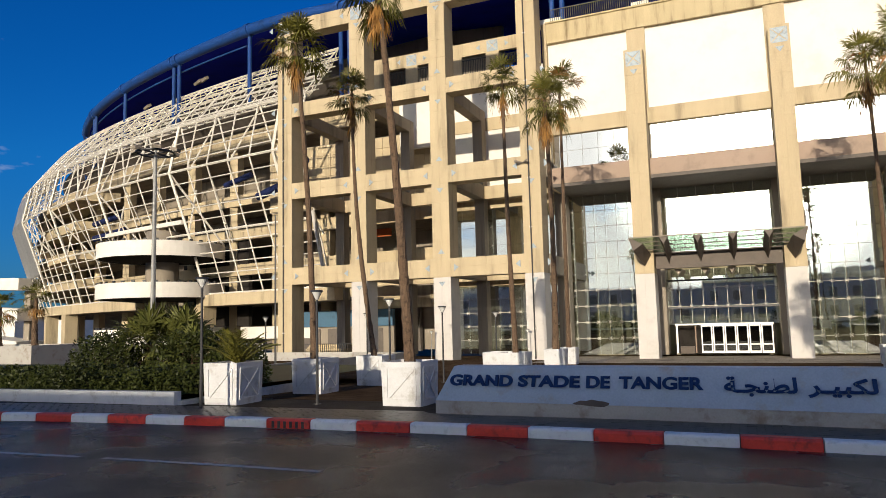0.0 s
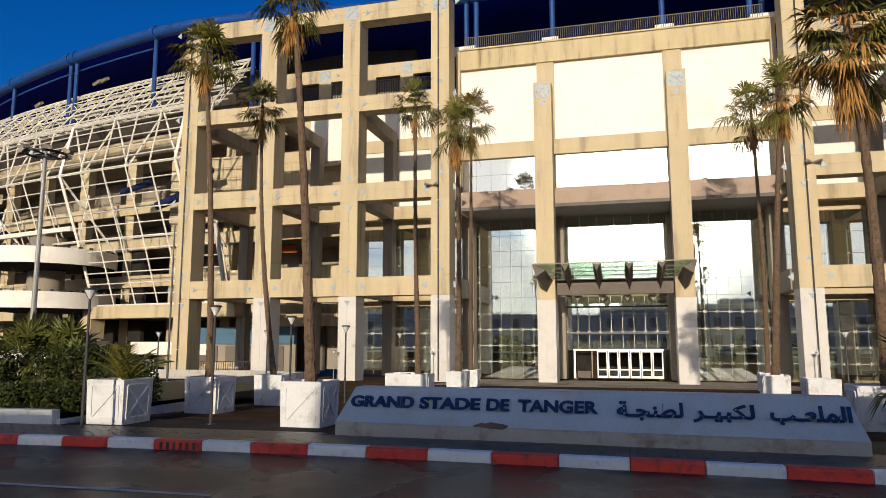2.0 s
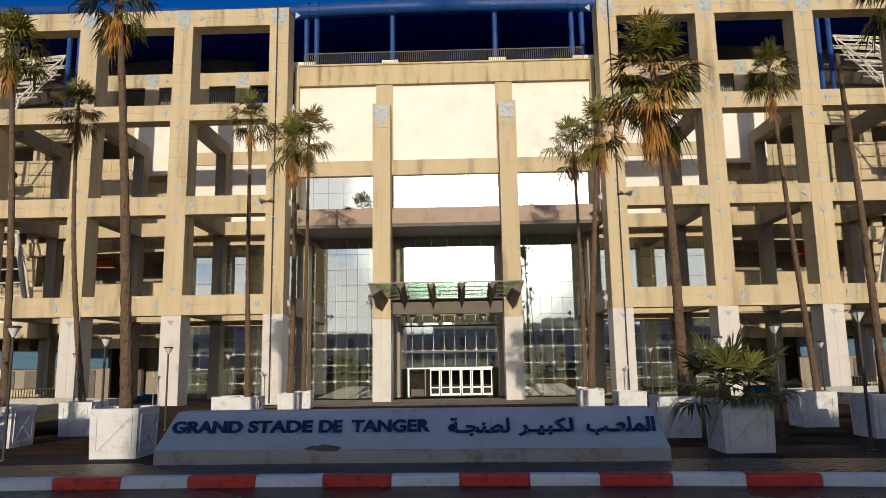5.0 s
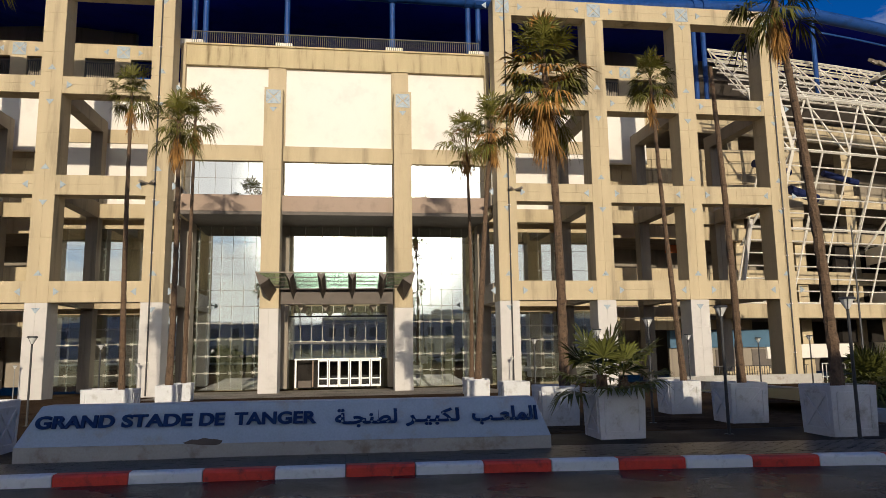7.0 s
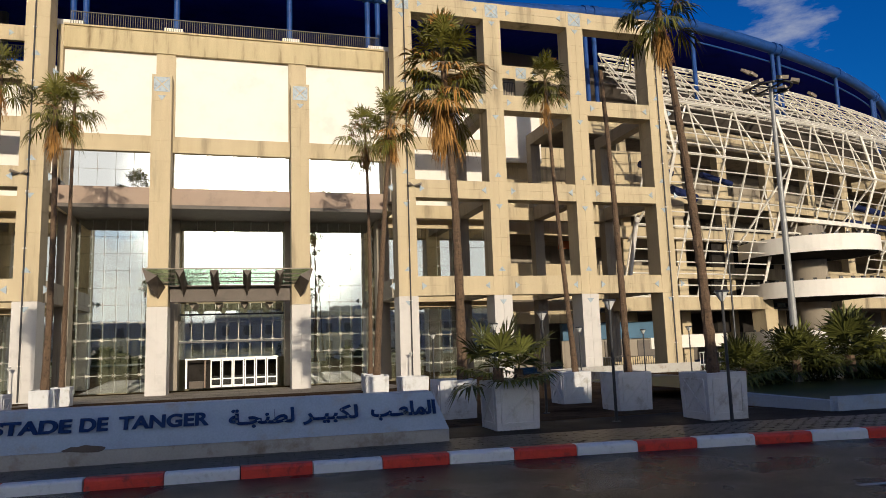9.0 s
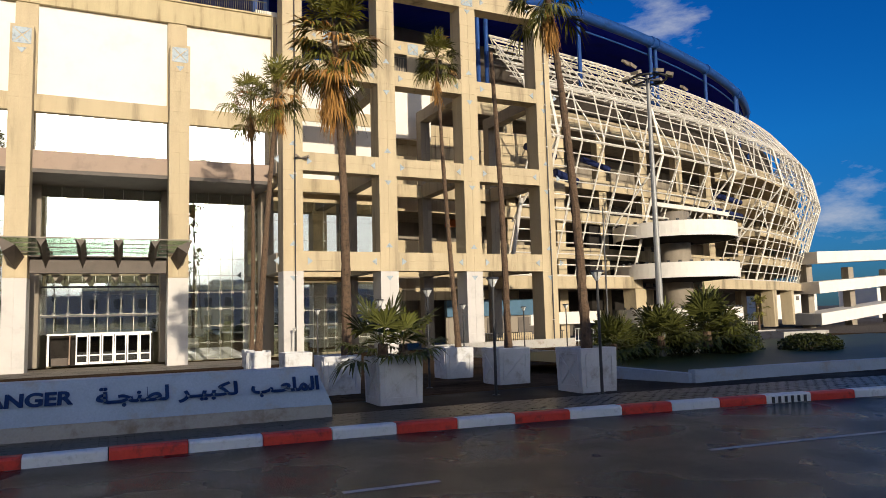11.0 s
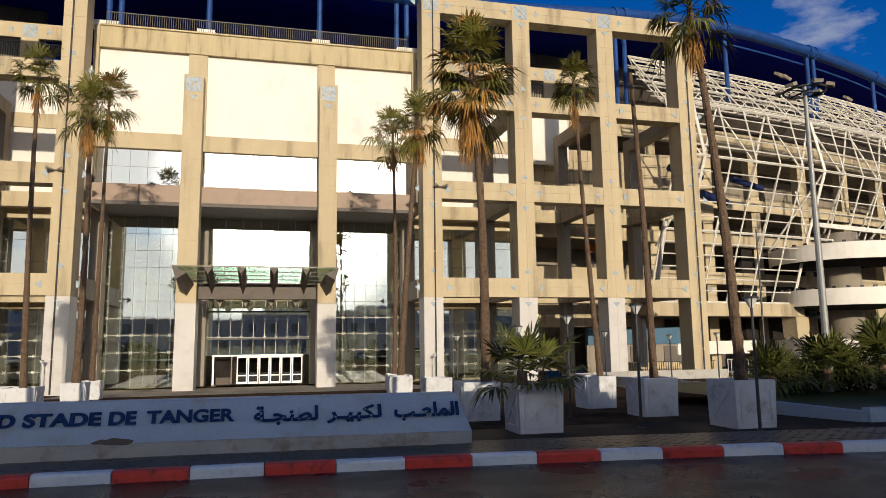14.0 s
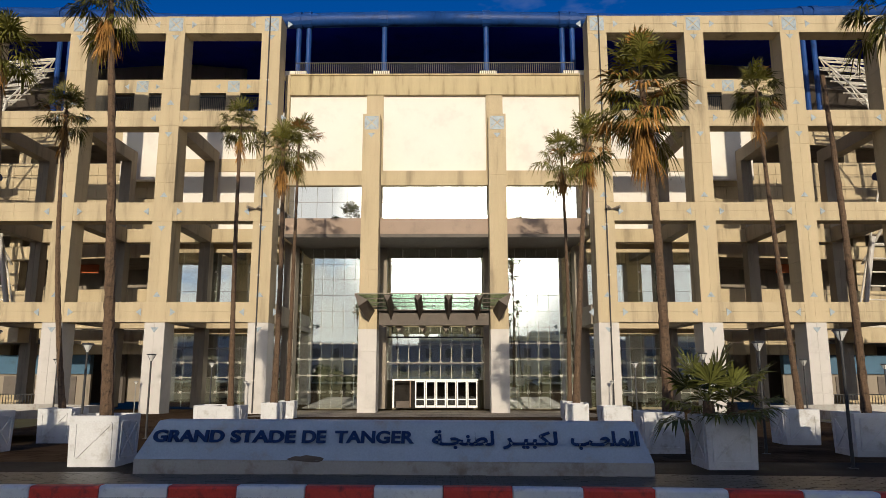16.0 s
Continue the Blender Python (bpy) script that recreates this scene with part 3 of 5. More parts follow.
def entrance():
    th = thing("entrance_glazing", (0, 0, 0), "tall glass front with white entrance doors", "glass wall", kind="structure")
    yg = 8.0
    for x0, x1 in ((-10.9, -5.6), (5.6, 10.9)):
        glazed("pane", x0, x1, yg, BASE, 11.5, 0.88, 1.28, th)
    glazed("pane", -4.0, 4.0, yg, 6.0, 11.5, 1.33, 1.8, th)
    # recessed lobby with the doors
    glazed("pane", -3.9, 3.9, yg + 1.0, 0.95, 5.2, 0.87, 1.42, th)
    for z in (2.2, 4.3):
        boxpart("transom", (-3.9, 3.9, yg + 0.85, yg + 0.99, z, z + 0.12), M_DARK, th)
    # side piers in the shade-toned concrete
    for x in (-4.75, 4.75):
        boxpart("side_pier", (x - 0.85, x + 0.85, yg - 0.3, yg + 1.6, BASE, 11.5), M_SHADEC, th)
    n = 8
    w = 6.7 / n
    for i in range(n):
        x0 = -3.3 + i * w
        if i < 2:
            continue
        bm = bmesh.new()
        box(bm, x0 + 0.02, x0 + 0.11, yg + 0.9, yg + 0.98, -1.22, 0.9)
        box(bm, x0 + w - 0.11, x0 + w - 0.02, yg + 0.9, yg + 0.98, -1.22, 0.9)
        for z0, z1 in ((-1.22, -1.05), (-0.62, -0.53), (0.78, 0.9)):
            box(bm, x0 + 0.11, x0 + w - 0.11, yg + 0.905, yg + 0.975, z0, z1)
        d = part("door_leaf", bm, M_DOORW, th, "white framed glass door leaf")
        bm = bmesh.new()
        box(bm, x0 + 0.11, x0 + w - 0.11, yg + 0.93, yg + 0.945, -0.98, 0.78)
        part("door_glass", bm, M_DOORG, d).visible_shadow = False
    boxpart("door_jamb", (-3.42, -3.28, yg + 0.88, yg + 1.0, -1.24, 0.896), M_DOORW, th, "white jamb of the open doorway")
    boxpart("open_leaf", (-2.05, -1.97, yg + 1.05, yg + 1.95, -1.22, 0.85), M_BROWN, th, "brown door leaf folded open")
    boxpart("counter", (-3.2, -2.15, yg + 1.9, yg + 2.3, -1.3, -0.75), M_HEADBEAM, th, "brown counter inside the doorway")
    # black panel added as the darkness inside the open doorway
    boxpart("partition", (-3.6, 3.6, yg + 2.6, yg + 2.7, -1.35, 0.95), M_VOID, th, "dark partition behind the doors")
    boxpart("door_head", (-3.45, 3.45, yg + 0.88, yg + 1.0, 0.9, 1.02), M_DOORW, th)
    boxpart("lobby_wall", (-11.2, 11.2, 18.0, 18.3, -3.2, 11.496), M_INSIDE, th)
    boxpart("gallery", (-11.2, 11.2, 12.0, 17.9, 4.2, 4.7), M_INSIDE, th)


entrance()


def canopy():
    th = thing("entrance_canopy", (0, 0, 0), "glass entrance canopy on triangular steel brackets", "canopy")
    y0 = -1.0

    def fin(name, a, b, ya, yb, material, label=""):
        """A hollow-looking V-shaped fin between two triangles."""
        bm = bmesh.new()
        va, vb = [bm.verts.new((x, ya, z)) for x, z in a], [bm.verts.new((x, yb, z)) for x, z in b]
        bm.faces.new(va)
        bm.faces.new(vb[::-1])
        for i in range(3):
            bm.faces.new((va[i], va[(i + 1) % 3], vb[(i + 1) % 3], vb[i]))
        return part(name, bm, material, th, label)
    for sx in (-1, 1):
        fin("end_bracket", [(sx * u, z) for u, z in ((5.34, 6.90), (4.42, 6.40), (5.05, 5.98))], [(sx * u, z) for u, z in ((5.0, 6.12), (4.2, 5.9), (4.65, 5.1))], y0, 1.74, M_HEADBEAM, "brown metal triangular end")
    for x in (-3.12, -1.04, 1.04, 3.12):
        fin("fin", [(x - 0.27, 6.78), (x + 0.27, 6.78), (x, 6.34)], [(x - 0.27, 6.06), (x + 0.27, 6.06), (x, 5.25)], y0 + 0.08, 2.6, M_HEADBEAM)
        bm = bmesh.new()
        tube(bm, (x, y0 + 0.07, 6.33), (x, 2.5, 5.6), 0.03, seg=6)
        part("fin_edge", bm, M_SHADEC, th)
    for i in range(5):
        x0 = -5.2 + i * 2.08
        bm = bmesh.new()
        v = [bm.verts.new((x, y, z)) for x in (x0 + 0.02, x0 + 2.06) for y, z in ((y0 + 0.05, 6.80), (2.6, 6.10), (2.6, 6.13), (y0 + 0.05, 6.83))]
        for q in ((0, 1, 2, 3), (7, 6, 5, 4), (0, 4, 5, 1), (1, 5, 6, 2), (2, 6, 7, 3), (3, 7, 4, 0)):
            bm.faces.new([v[k] for k in q])
        part("glass_sheet", bm, M_CANG, th, "greenish glass sheet")
    boxpart("front_rail", (-5.3, 5.3, y0 - 0.02, y0 + 0.03, 6.80, 6.88), M_SHADEC, th)
    for k in range(1, 5):
        yy, zz = y0 + 0.72 * k, 6.80 - 0.14 * k * 1.39
        boxpart("purlin", (-4.6, 4.6, yy - 0.03, yy + 0.03, zz - 0.06, zz - 0.005), M_HEADBEAM, th)
    boxpart("head_beam", (-4.0, 4.0, 2.6, 3.4, 4.95, 6.05), M_HEADBEAM, th, "dark brown metal beam")
    for x in (-2.62, -0.875, 0.875, 2.62):
        fin("tail_fin", [(x - 0.28, 4.94), (x + 0.28, 4.94), (x, 4.5)], [(x - 0.28, 4.94), (x + 0.28, 4.94), (x, 4.5)], 3.5, 7.4, M_SHADEC)


canopy()

# ---- stadium bowl ----
EA, EB, EY = 136.0, 70.0, 2.0      # half axes of the bowl, and its front
RA, RB = 104.0, 45.0               # half axes of the roof's edge


def oval(a, inset=0.0):
    """A point of the oval plan; the angle runs from the middle of the front."""
    return Vector(((EA - inset) * math.sin(a), EY + EB - (EB - inset) * math.cos(a), 0))


def ang(x, inset=0.0):
    return math.asin(max(-1, min(1, x / (EA - inset))))


# profile of the steel lattice: inset from the oval and height
PROF = ((4.2, 5.2), (2.2, 11.6), (0.0, 18.0), (1.0, 23.2), (2.6, 25.4), (4.3, 27.6), (5.3, 28.8))


def prof(u):
    i = min(int(u), len(PROF) - 2)
    f = u - i
    return tuple(p + (q - p) * f for p, q in zip(PROF[i], PROF[i + 1]))


def shell(side, a, u, deep=0.0):
    i, z = prof(u)
    p = oval(a, i + deep)
    return Vector((side * p.x, p.y, z - deep * 0.5))


def bowl(side):
    th = thing("stadium_bowl", (0, 0, 0), "curved stadium bowl behind a white steel lattice", "stadium", "stadium bowl halves")
    a0, a1 = ang(34.2), radians(96)
    # ribs 3.1 m apart along the curve, every fifth a main one
    def step(a, way):
        return a + way * 3.1 / math.hypot(EA * math.cos(a), EB * math.sin(a))
    ribs, first = [ang(53.4)], 0
    while ribs[0] > ang(36.0):
        ribs.insert(0, step(ribs[0], -1))
        first += 1
    while ribs[-1] < a1:
        ribs.append(step(ribs[-1], 1))
    S = lambda a, u: shell(side, a, u)
    gap = lambda a, u: u < 0.999 and 55.0 < oval(a, 3).x < 67.0
    low = lambda a: 3.0 if a < a0 else 0.0
    heavy = {0: 0.12, 1: 0.12, 2: 0.13, 3: 0.12, 3.14: 0.085, 3.3: 0.085, 5.55: 0.10, 6: 0.13}
    levels = [0, 0.167, 0.333, 0.5, 0.667, 0.833, 1, 1.2, 1.4, 1.6, 1.8, 2, 2.2, 2.4, 2.6, 2.8, 3, 3.14, 3.3, 3.9, 4.4, 5, 5.55, 6]
    for u in levels:
        r = heavy.get(u, 0.058)
        run = []
        for a in ribs + [None]:
            if a is not None and u >= low(a) and not gap(a, u):
                run.append(S(a, u))
            else:
                if len(run) > 1:
                    bm = bmesh.new()
                    sweep(bm, run, r, 4)
                    part("ring_bar", bm, M_STEELW, th)
                run = []
    for i, a in enumerate(ribs):
        bm = bmesh.new()
        main = (i - first) % 5 == 0
        pts = [u for u in (0, 1, 2, 3, 4, 5, 6) if u >= low(a)]
        for u0, u1 in zip(pts, pts[1:]):
            if gap(a, u0):
                continue
            tube(bm, S(a, u0), S(a, u1), 0.17 if main and u0 < 3 else 0.08, seg=4 if main else 5, caps=False)
        part("rib_bar", bm, M_STEELW, th)
    # space frame: zigzag diagonals in the upright band, an inner layer under the top
    bm = bmesh.new()
    for i in range(len(ribs) - 1):
        p, q = ribs[i], ribs[i + 1]
        m = (p + q) / 2
        tube(bm, S(m, 5.55), S(m, 6), 0.05, seg=4, caps=False)
        if low(p) < 1:
            ends = (2, 3) if (i - first) % 2 else (3, 2)
            tube(bm, shell(side, p, ends[0], 0.25), shell(side, q, ends[1], 0.25), 0.095, seg=5, caps=False)
            if (i - first) % 5 == 0:
                tube(bm, S(p, 1), shell(side, p, 2.0, 3.0), 0.10, seg=5, caps=False)
                tube(bm, S(p, 2), shell(side, p, 1.2, 4.5), 0.12, seg=5, caps=False)
            if (i - first) % 5 in (1, 3):
                tube(bm, S(p, 2), shell(side, q, 1.1, 3.2), 0.085, seg=5, caps=False)
        for u0 in (3, 4, 5):
            inn = shell(side, m, u0 + 0.5, 1.2)
            for v, w in ((p, u0), (q, u0), (p, u0 + 1), (q, u0 + 1)):
                tube(bm, S(v, w), inn, 0.05, seg=4, caps=False)
            if i + 2 < len(ribs):
                tube(bm, inn, shell(side, (q + ribs[i + 2]) / 2, u0 + 0.5, 1.2), 0.08, seg=4, caps=False)
                tube(bm, shell(side, p, u0 + 0.25, 0.5), shell(side, q, u0 + 0.25, 0.5), 0.06, seg=4, caps=False)
            for w in (0.55, 0.85):
                tube(bm, shell(side, p, u0 + w, 0.8), shell(side, q, u0 + w, 0.8), 0.07, seg=4, caps=False)
            if u0 < 5:
                tube(bm, inn, shell(side, m, u0 + 1.5, 1.2), 0.06, seg=4, caps=False)
    tagged(part("bracing", bm, M_STEELW, th, "thin white steel bracing"), kind="stuff")

    def ring(name, ins0, ins1, z0, z1, material, a_from=a0 - 0.02, a_to=a1, label="", steps=60, slope=0.0):
        bm = bmesh.new()
        prev = None
        for i in range(steps + 1):
            a = a_from + (a_to - a_from) * i / steps
            p, q = oval(a, ins0), oval(a, ins1)
            cur = [bm.verts.new((side * v.x, v.y, z)) for v, z in ((p, z0), (p, z1), (q, z1 + slope), (q, z0 + slope))]
            if prev:
                for k in range(4):
                    bm.faces.new((prev[k], prev[(k + 1) % 4], cur[(k + 1) % 4], cur[k]))
            else:
                bm.faces.new(cur)
            prev = cur
        bm.faces.new(prev)
        return part(name, bm, material, th, label)
    for f, t in ((34.2, 54.2), (66.2, 135.0)):
        ring("ring_beam", 3.6, 5.6, 3.9, 5.1, M_CREAM, ang(f), a1 if t > 130 else ang(t), steps=30)
    for z in (7.4, 11.4, 15.4, 21.9):
        ring("gallery_front", 8.5, 8.8, z, z + (1.25 if z < 20 else 2.0), M_CREAM, ang(24))
        ring("gallery_slab", 8.8, 16.0, z, z + 0.3, M_SHADEC, ang(24))
    for z in (7.4, 11.4, 15.4, 19.6):
        ring("outer_gallery", 3.6, 9.0, z, z + 1.25, M_CREAM, ang(84), steps=24)
    # inner wall and stand underside carry their shade in the base colour
    ring("inner_wall", 15.5, 16.0, -1.2, 32.6, M_SHADEC, ang(22))
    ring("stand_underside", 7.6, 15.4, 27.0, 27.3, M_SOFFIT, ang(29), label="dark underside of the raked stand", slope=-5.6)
    ring("fascia_beam", 1.3, 1.7, 12.65, 13.1, M_STEELW, ang(53.4), ang(69), label="white steel fascia over the ramp", steps=8)
    ring("undercroft_parapet", 8.0, 8.4, 0.3, 1.6, M_WHITE, ang(42), ang(53), steps=8)
    # near-black wall added in place of the shade behind the ramp
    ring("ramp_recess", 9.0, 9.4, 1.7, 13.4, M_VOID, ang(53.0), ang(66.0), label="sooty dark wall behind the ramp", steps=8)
    # dark wall and ceiling added as the depth of shade below the bowl
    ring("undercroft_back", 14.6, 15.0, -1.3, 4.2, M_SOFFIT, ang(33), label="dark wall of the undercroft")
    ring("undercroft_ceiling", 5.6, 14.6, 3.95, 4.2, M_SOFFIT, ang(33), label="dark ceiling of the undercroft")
    if side < 0:
        for f0 in (97.0, 100.5, 104.0, 107.5):
            for u0, u1 in ((0.75, 2.0), (2.0, 2.8)):
                bm = bmesh.new()
                aa, ab = ang(f0), ang(f0 + 3.4)
                lo_ = [shell(side, aa, u0, -0.25), shell(side, ab, u0, -0.25), shell(side, ab, u1, -0.25), shell(side, aa, u1, -0.25)]
                hi_ = [shell(side, aa, u0, 0.1), shell(side, ab, u0, 0.1), shell(side, ab, u1, 0.1), shell(side, aa, u1, 0.1)]
                va, vb = [bm.verts.new(p) for p in lo_], [bm.verts.new(p) for p in hi_]
                bm.faces.new(va)
                bm.faces.new(vb[::-1])
                for k in range(4):
                    bm.faces.new((va[k], va[(k + 1) % 4], vb[(k + 1) % 4], vb[k]))
                part("metal_panel", bm, M_GALV, th, "grey sheet metal panel")
    # roof: sheet, edge pipe and the lighter pipe under it
    def edge(a, more=0.0, drop=0.0):
        """The roof's edge: nearer and lower over the entrance, set back over the bowl."""
        f = max(0.0, min(1.0, (RA * math.sin(a) - 14.0) / 32.0)) if a < 1.5 else 1.0
        f = f * f * (3 - 2 * f)
        return Vector((side * (RA - more) * math.sin(a), 5.4 + RB - (RB - more) * math.cos(a), 30.35 + 2.6 * f - drop))
    bm = bmesh.new()
    prev = None
    for i in range(71):
        a = a1 * i / 70
        cur = [bm.verts.new(edge(a, m_, d_)) for m_, d_ in ((0.5, 0.40), (0.5, 0.2), (36.0, -4.4), (36.0, -4.2))]
        if prev:
            for k in range(4):
                bm.faces.new((prev[k], prev[(k + 1) % 4], cur[(k + 1) % 4], cur[k]))
        prev = cur
    part("roof_sheet", bm, M_NAVY, th, "navy blue roof sheeting")
    for r, more, drop, nm, start in ((0.6, 0.0, 0.0, "edge_pipe", 0.0), (0.09, 0.6, 1.3, "lower_pipe", math.asin(46 / RA))):
        bm = bmesh.new()
        sweep(bm, [edge(start + (a1 - start) * i / 60, more, drop) for i in range(61)], r, 12)
        part(nm, bm, M_BLUE, th, "blue painted steel pipe", smooth=True)
    for v in (4.2, 10.5, 11.35, 31.4, 32.4, 44.9, 57.5, 58.6, 71, 82.7, 83.8, 93):
        a = math.asin(v / RA)
        e = edge(a, 0.15, 0.3)
        p = Vector((abs(e.x), e.y, e.z))
        bm = bmesh.new()
        tube(bm, (e.x, e.y, 24.42 if v < 12 else (23.0 if v < 34 else 25.0)), e, 0.22, seg=10)
        post = part("post", bm, M_BLUE, th)
        bm = bmesh.new()
        tube(bm, edge(a - 0.003), edge(a + 0.003), 0.70, seg=14)
        part("pipe_collar", bm, M_BLUE, post)
        if v > 30:
            # floodlight under the pipe
            bm = bmesh.new()
            box(bm, -0.9, 0.9, -0.25, 0.25, -0.3, 0.0)
            ob = part("lamp_box", bm, M_SHADEC, th)
            ob.location = (side * (p.x - 2.5), p.y + 1.2, 30.7)
            ob.rotation_euler = (0.5, 0, side * 0.5)
    for v in (52.4, 86, 95.5):
        a = ang(v, 4.6)
        p = oval(a, 4.6)
        bm = bmesh.new()
        w0, w1 = 0.72, 1.0
        lo = [bm.verts.new((sx * w0, sy * 0.8, -1.3)) for sx, sy in ((-1, -1), (1, -1), (1, 1), (-1, 1))]
        hi = [bm.verts.new((sx * w1, sy * 0.8, 3.9)) for sx, sy in ((-1, -1), (1, -1), (1, 1), (-1, 1))]
        for k in range(4):
            bm.faces.new((lo[k], lo[(k + 1) % 4], hi[(k + 1) % 4], hi[k]))
        bm.faces.new(lo[::-1])
        bm.faces.new(hi)
        ob = part("leg", bm, M_CREAM, th)
        ob.location = (side * p.x, p.y, 0)
        ob.rotation_euler[2] = side * math.atan2(EB * math.sin(a), EA * math.cos(a))
    for xa, xb, y, z, r in ((37.2, 41.0, 9.2, 17.6, 0.34), (40.8, 43.8, 9.6, 15.3, 0.42), (44.6, 48.4, 10.0, 17.0, 0.30), (68.0, 74.0, 15.6, 13.6, 0.40), (70.0, 75.0, 16.4, 15.6, 0.36)):
        bm = bmesh.new()
        tube(bm, (side * xa, y, z + 0.35), (side * xb, y + 0.5, z - 0.35), r, seg=12)
        part("blue_strut", bm, M_STRUT, th, "navy painted steel tube")
    for v in (38, 45, 52, 60, 68, 76, 86, 96, 106):
        p = oval(ang(v, 9.4), 9.4)
        ob = boxpart("gallery_column", (-0.55, 0.55, -0.55, 0.55, -1.3, 24.0), M_CREAM, th)
        ob.location = (side * p.x, p.y, 0)
    return th


for s in (-1, 1):
    bowl(s)


def ramp_tower(side):
    th = thing("ramp_tower", (side * 57.9, 11.4, 0), "round ramp tower with white parapet bands", "ramp", "ramp towers")
    R = 6.7
    bm = bmesh.new()
    tube(bm, (0, 0, -1.3), (0, 0, 12.4), 1.75, seg=32)
    part("core", bm, M_SHADEC, th, smooth=True)
    stud = bmesh.new()
    box(stud, -0.16, 0.16, -0.1, 0.1, 0, 0.2)
    stud = mesh_of("lamp_stud", stud, M_DARK)
    for z0, z1 in ((-0.1, 1.65), (4.85, 6.45), (9.2, 10.8)):
        bm = bmesh.new()
        seg = 64
        ro, ri = R, R - 0.28
        rings = [[bm.verts.new((r * math.cos(i * math.tau / seg), r * math.sin(i * math.tau / seg), z)) for i in range(seg)] for r, z in ((ro, z0), (ro, z1), (ri, z1), (ri, z0 + 0.4))]
        for a, b in zip(rings, rings[1:] + rings[:1]):
            for i in range(seg):
                bm.faces.new((a[i], a[(i + 1) % seg], b[(i + 1) % seg], b[i]))
        part("parapet", bm, M_WHITE, th, "white curved parapet")
        bm = bmesh.new()
        rings = [[bm.verts.new((r * math.cos(i * math.tau / seg), r * math.sin(i * math.tau / seg), z)) for i in range(seg)] for r, z in ((ri - 0.01, z0 + 0.02), (ri - 0.01, z0 + 0.35), (2.1, z0 + 0.35), (2.1, z0 - 0.35))]
        for a, b in zip(rings, rings[1:] + rings[:1]):
            for i in range(seg):
                bm.faces.new((a[i], a[(i + 1) % seg], b[(i + 1) % seg], b[i]))
        # the deck's colour holds the shade seen under the ramp
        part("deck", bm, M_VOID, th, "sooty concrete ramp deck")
        for i in range(36):
            t = i * math.tau / 36
            if math.sin(t) < 0.2:
                ob = new("lamp_stud", stud)
                ob.parent = th
                ob.location = (math.cos(t) * (R - 0.14), math.sin(t) * (R - 0.14), z1)
                ob.rotation_euler[2] = t + math.pi / 2


for s in (-1, 1):
    ramp_tower(s)

# balustrade and post blocks over the entrance
bal = thing("balustrade", (0, 3.3, 24.42), "dark metal balustrade on the attic", "railing")
bar_row(bal, -10.9, 10.9, 0, 0.0, 1.1, 0.16, w=0.018)
for z in (0.1, 1.05):
    boxpart("rail", (-10.9, 10.9, -0.03, 0.03, z, z + 0.06), M_DARK, bal)
for x in (-11.0, -4.2, 4.2, 11.0):
    w = 0.9 if abs(x) > 8 else 0.65
    tagged(boxpart("post_block", (x - w, x + w, 3.42, 6.1, 24.425, 24.9), M_WHITE), "white painted concrete block at a roof post", "block", "post blocks")


def far_ramp(side):
    th = thing("access_ramp", (0, 0, 0), "white access ramp bridge on piers beside the stadium", "ramp", "access ramps")
    for z in (8.3, 3.4, -1.7):
        for k in range(6):
            xa, xb = 103.6 + 8 * k, 111.6 + 8 * k
            rise = lambda x: z + 0.05 * (x - 103.6)
            bm = bmesh.new()
            vs = [bm.verts.new((side * x, 27.4 + 0.25 * (x - 103.6) + dy, rise(x) + dz)) for x in (xa, xb) for dy, dz in ((0, 0), (5.0, 0), (5.0, 1.9), (0, 1.9))]
            for q in ((3, 2, 1, 0), (4, 5, 6, 7), (0, 1, 5, 4), (1, 2, 6, 5), (2, 3, 7, 6), (3, 0, 4, 7)):
                bm.faces.new([vs[i] for i in q])
            part("parapet", bm, M_WHITE, th)
    for x in (105.2, 122, 140):
        y = 28.6 + 0.25 * (x - 103.6)
        boxpart("pier", (side * x - 0.7, side * x + 0.7, y + 1.2, y + 2.6, -2.2, 8.3), M_SHADEC, th)


for s in (-1, 1):
    far_ramp(s)

# ---- town behind the camera, which shades the road and shows in the glass ----
random.seed(5)


def town_house(x, y, w, d, h):
    th = thing("town_house", (x, y, -2.2), "plain rendered town building across the road", "house", "town buildings")
    boxpart("wall", (-w / 2, w / 2, -d / 2, d / 2, 0, h + 2.2), M_TOWN, th)
    boxpart("parapet", (-w / 2 - 0.2, w / 2 + 0.2, -d / 2 - 0.2, d / 2 + 0.2, h + 2.202, h + 2.5), M_WHITE, th)
    n = int(w / 3.2)
    for k in range(int(h / 3.1)):
        for i in range(n):
            boxpart("window", (-w / 2 + (i + 0.5) * w / n - 0.6, -w / 2 + (i + 0.5) * w / n + 0.6, d / 2 + 0.005, d / 2 + 0.05, 3.2 + 3.1 * k, 4.7 + 3.1 * k), M_SHADEC, th)


x = -78.0
for w, h in ((18, 7.2), (15, 7.5), (16, 7.25), (18.9, 7.68), (5.8, 7.37), (11.5, 9.0), (14, 9.3), (17, 8.7), (18, 9.5), (20, 9.0)):
    town_house(x + w / 2, -70, w, 8, h * 0.835)
    x += w
x = -170.0
while x < 170:
    w, h = random.uniform(16, 28), random.uniform(8, 13.0)
    town_house(x + w / 2, -135, w, 10, h)
    x += w + random.uniform(2, 8)

# ---- sign wall ----
sg = thing("sign_wall", (0, 0, 0), "low grey-blue painted sign wall with navy raised letters", "sign")
SIGN_TURN = math.atan2(-0.5, 9.2)
SIGN = Matrix.Translation((0.05, -35.55, -0.06)) @ Matrix.Rotation(SIGN_TURN, 4, "Z")
LEAN = 0.34      # how far the face leans back for each metre of height


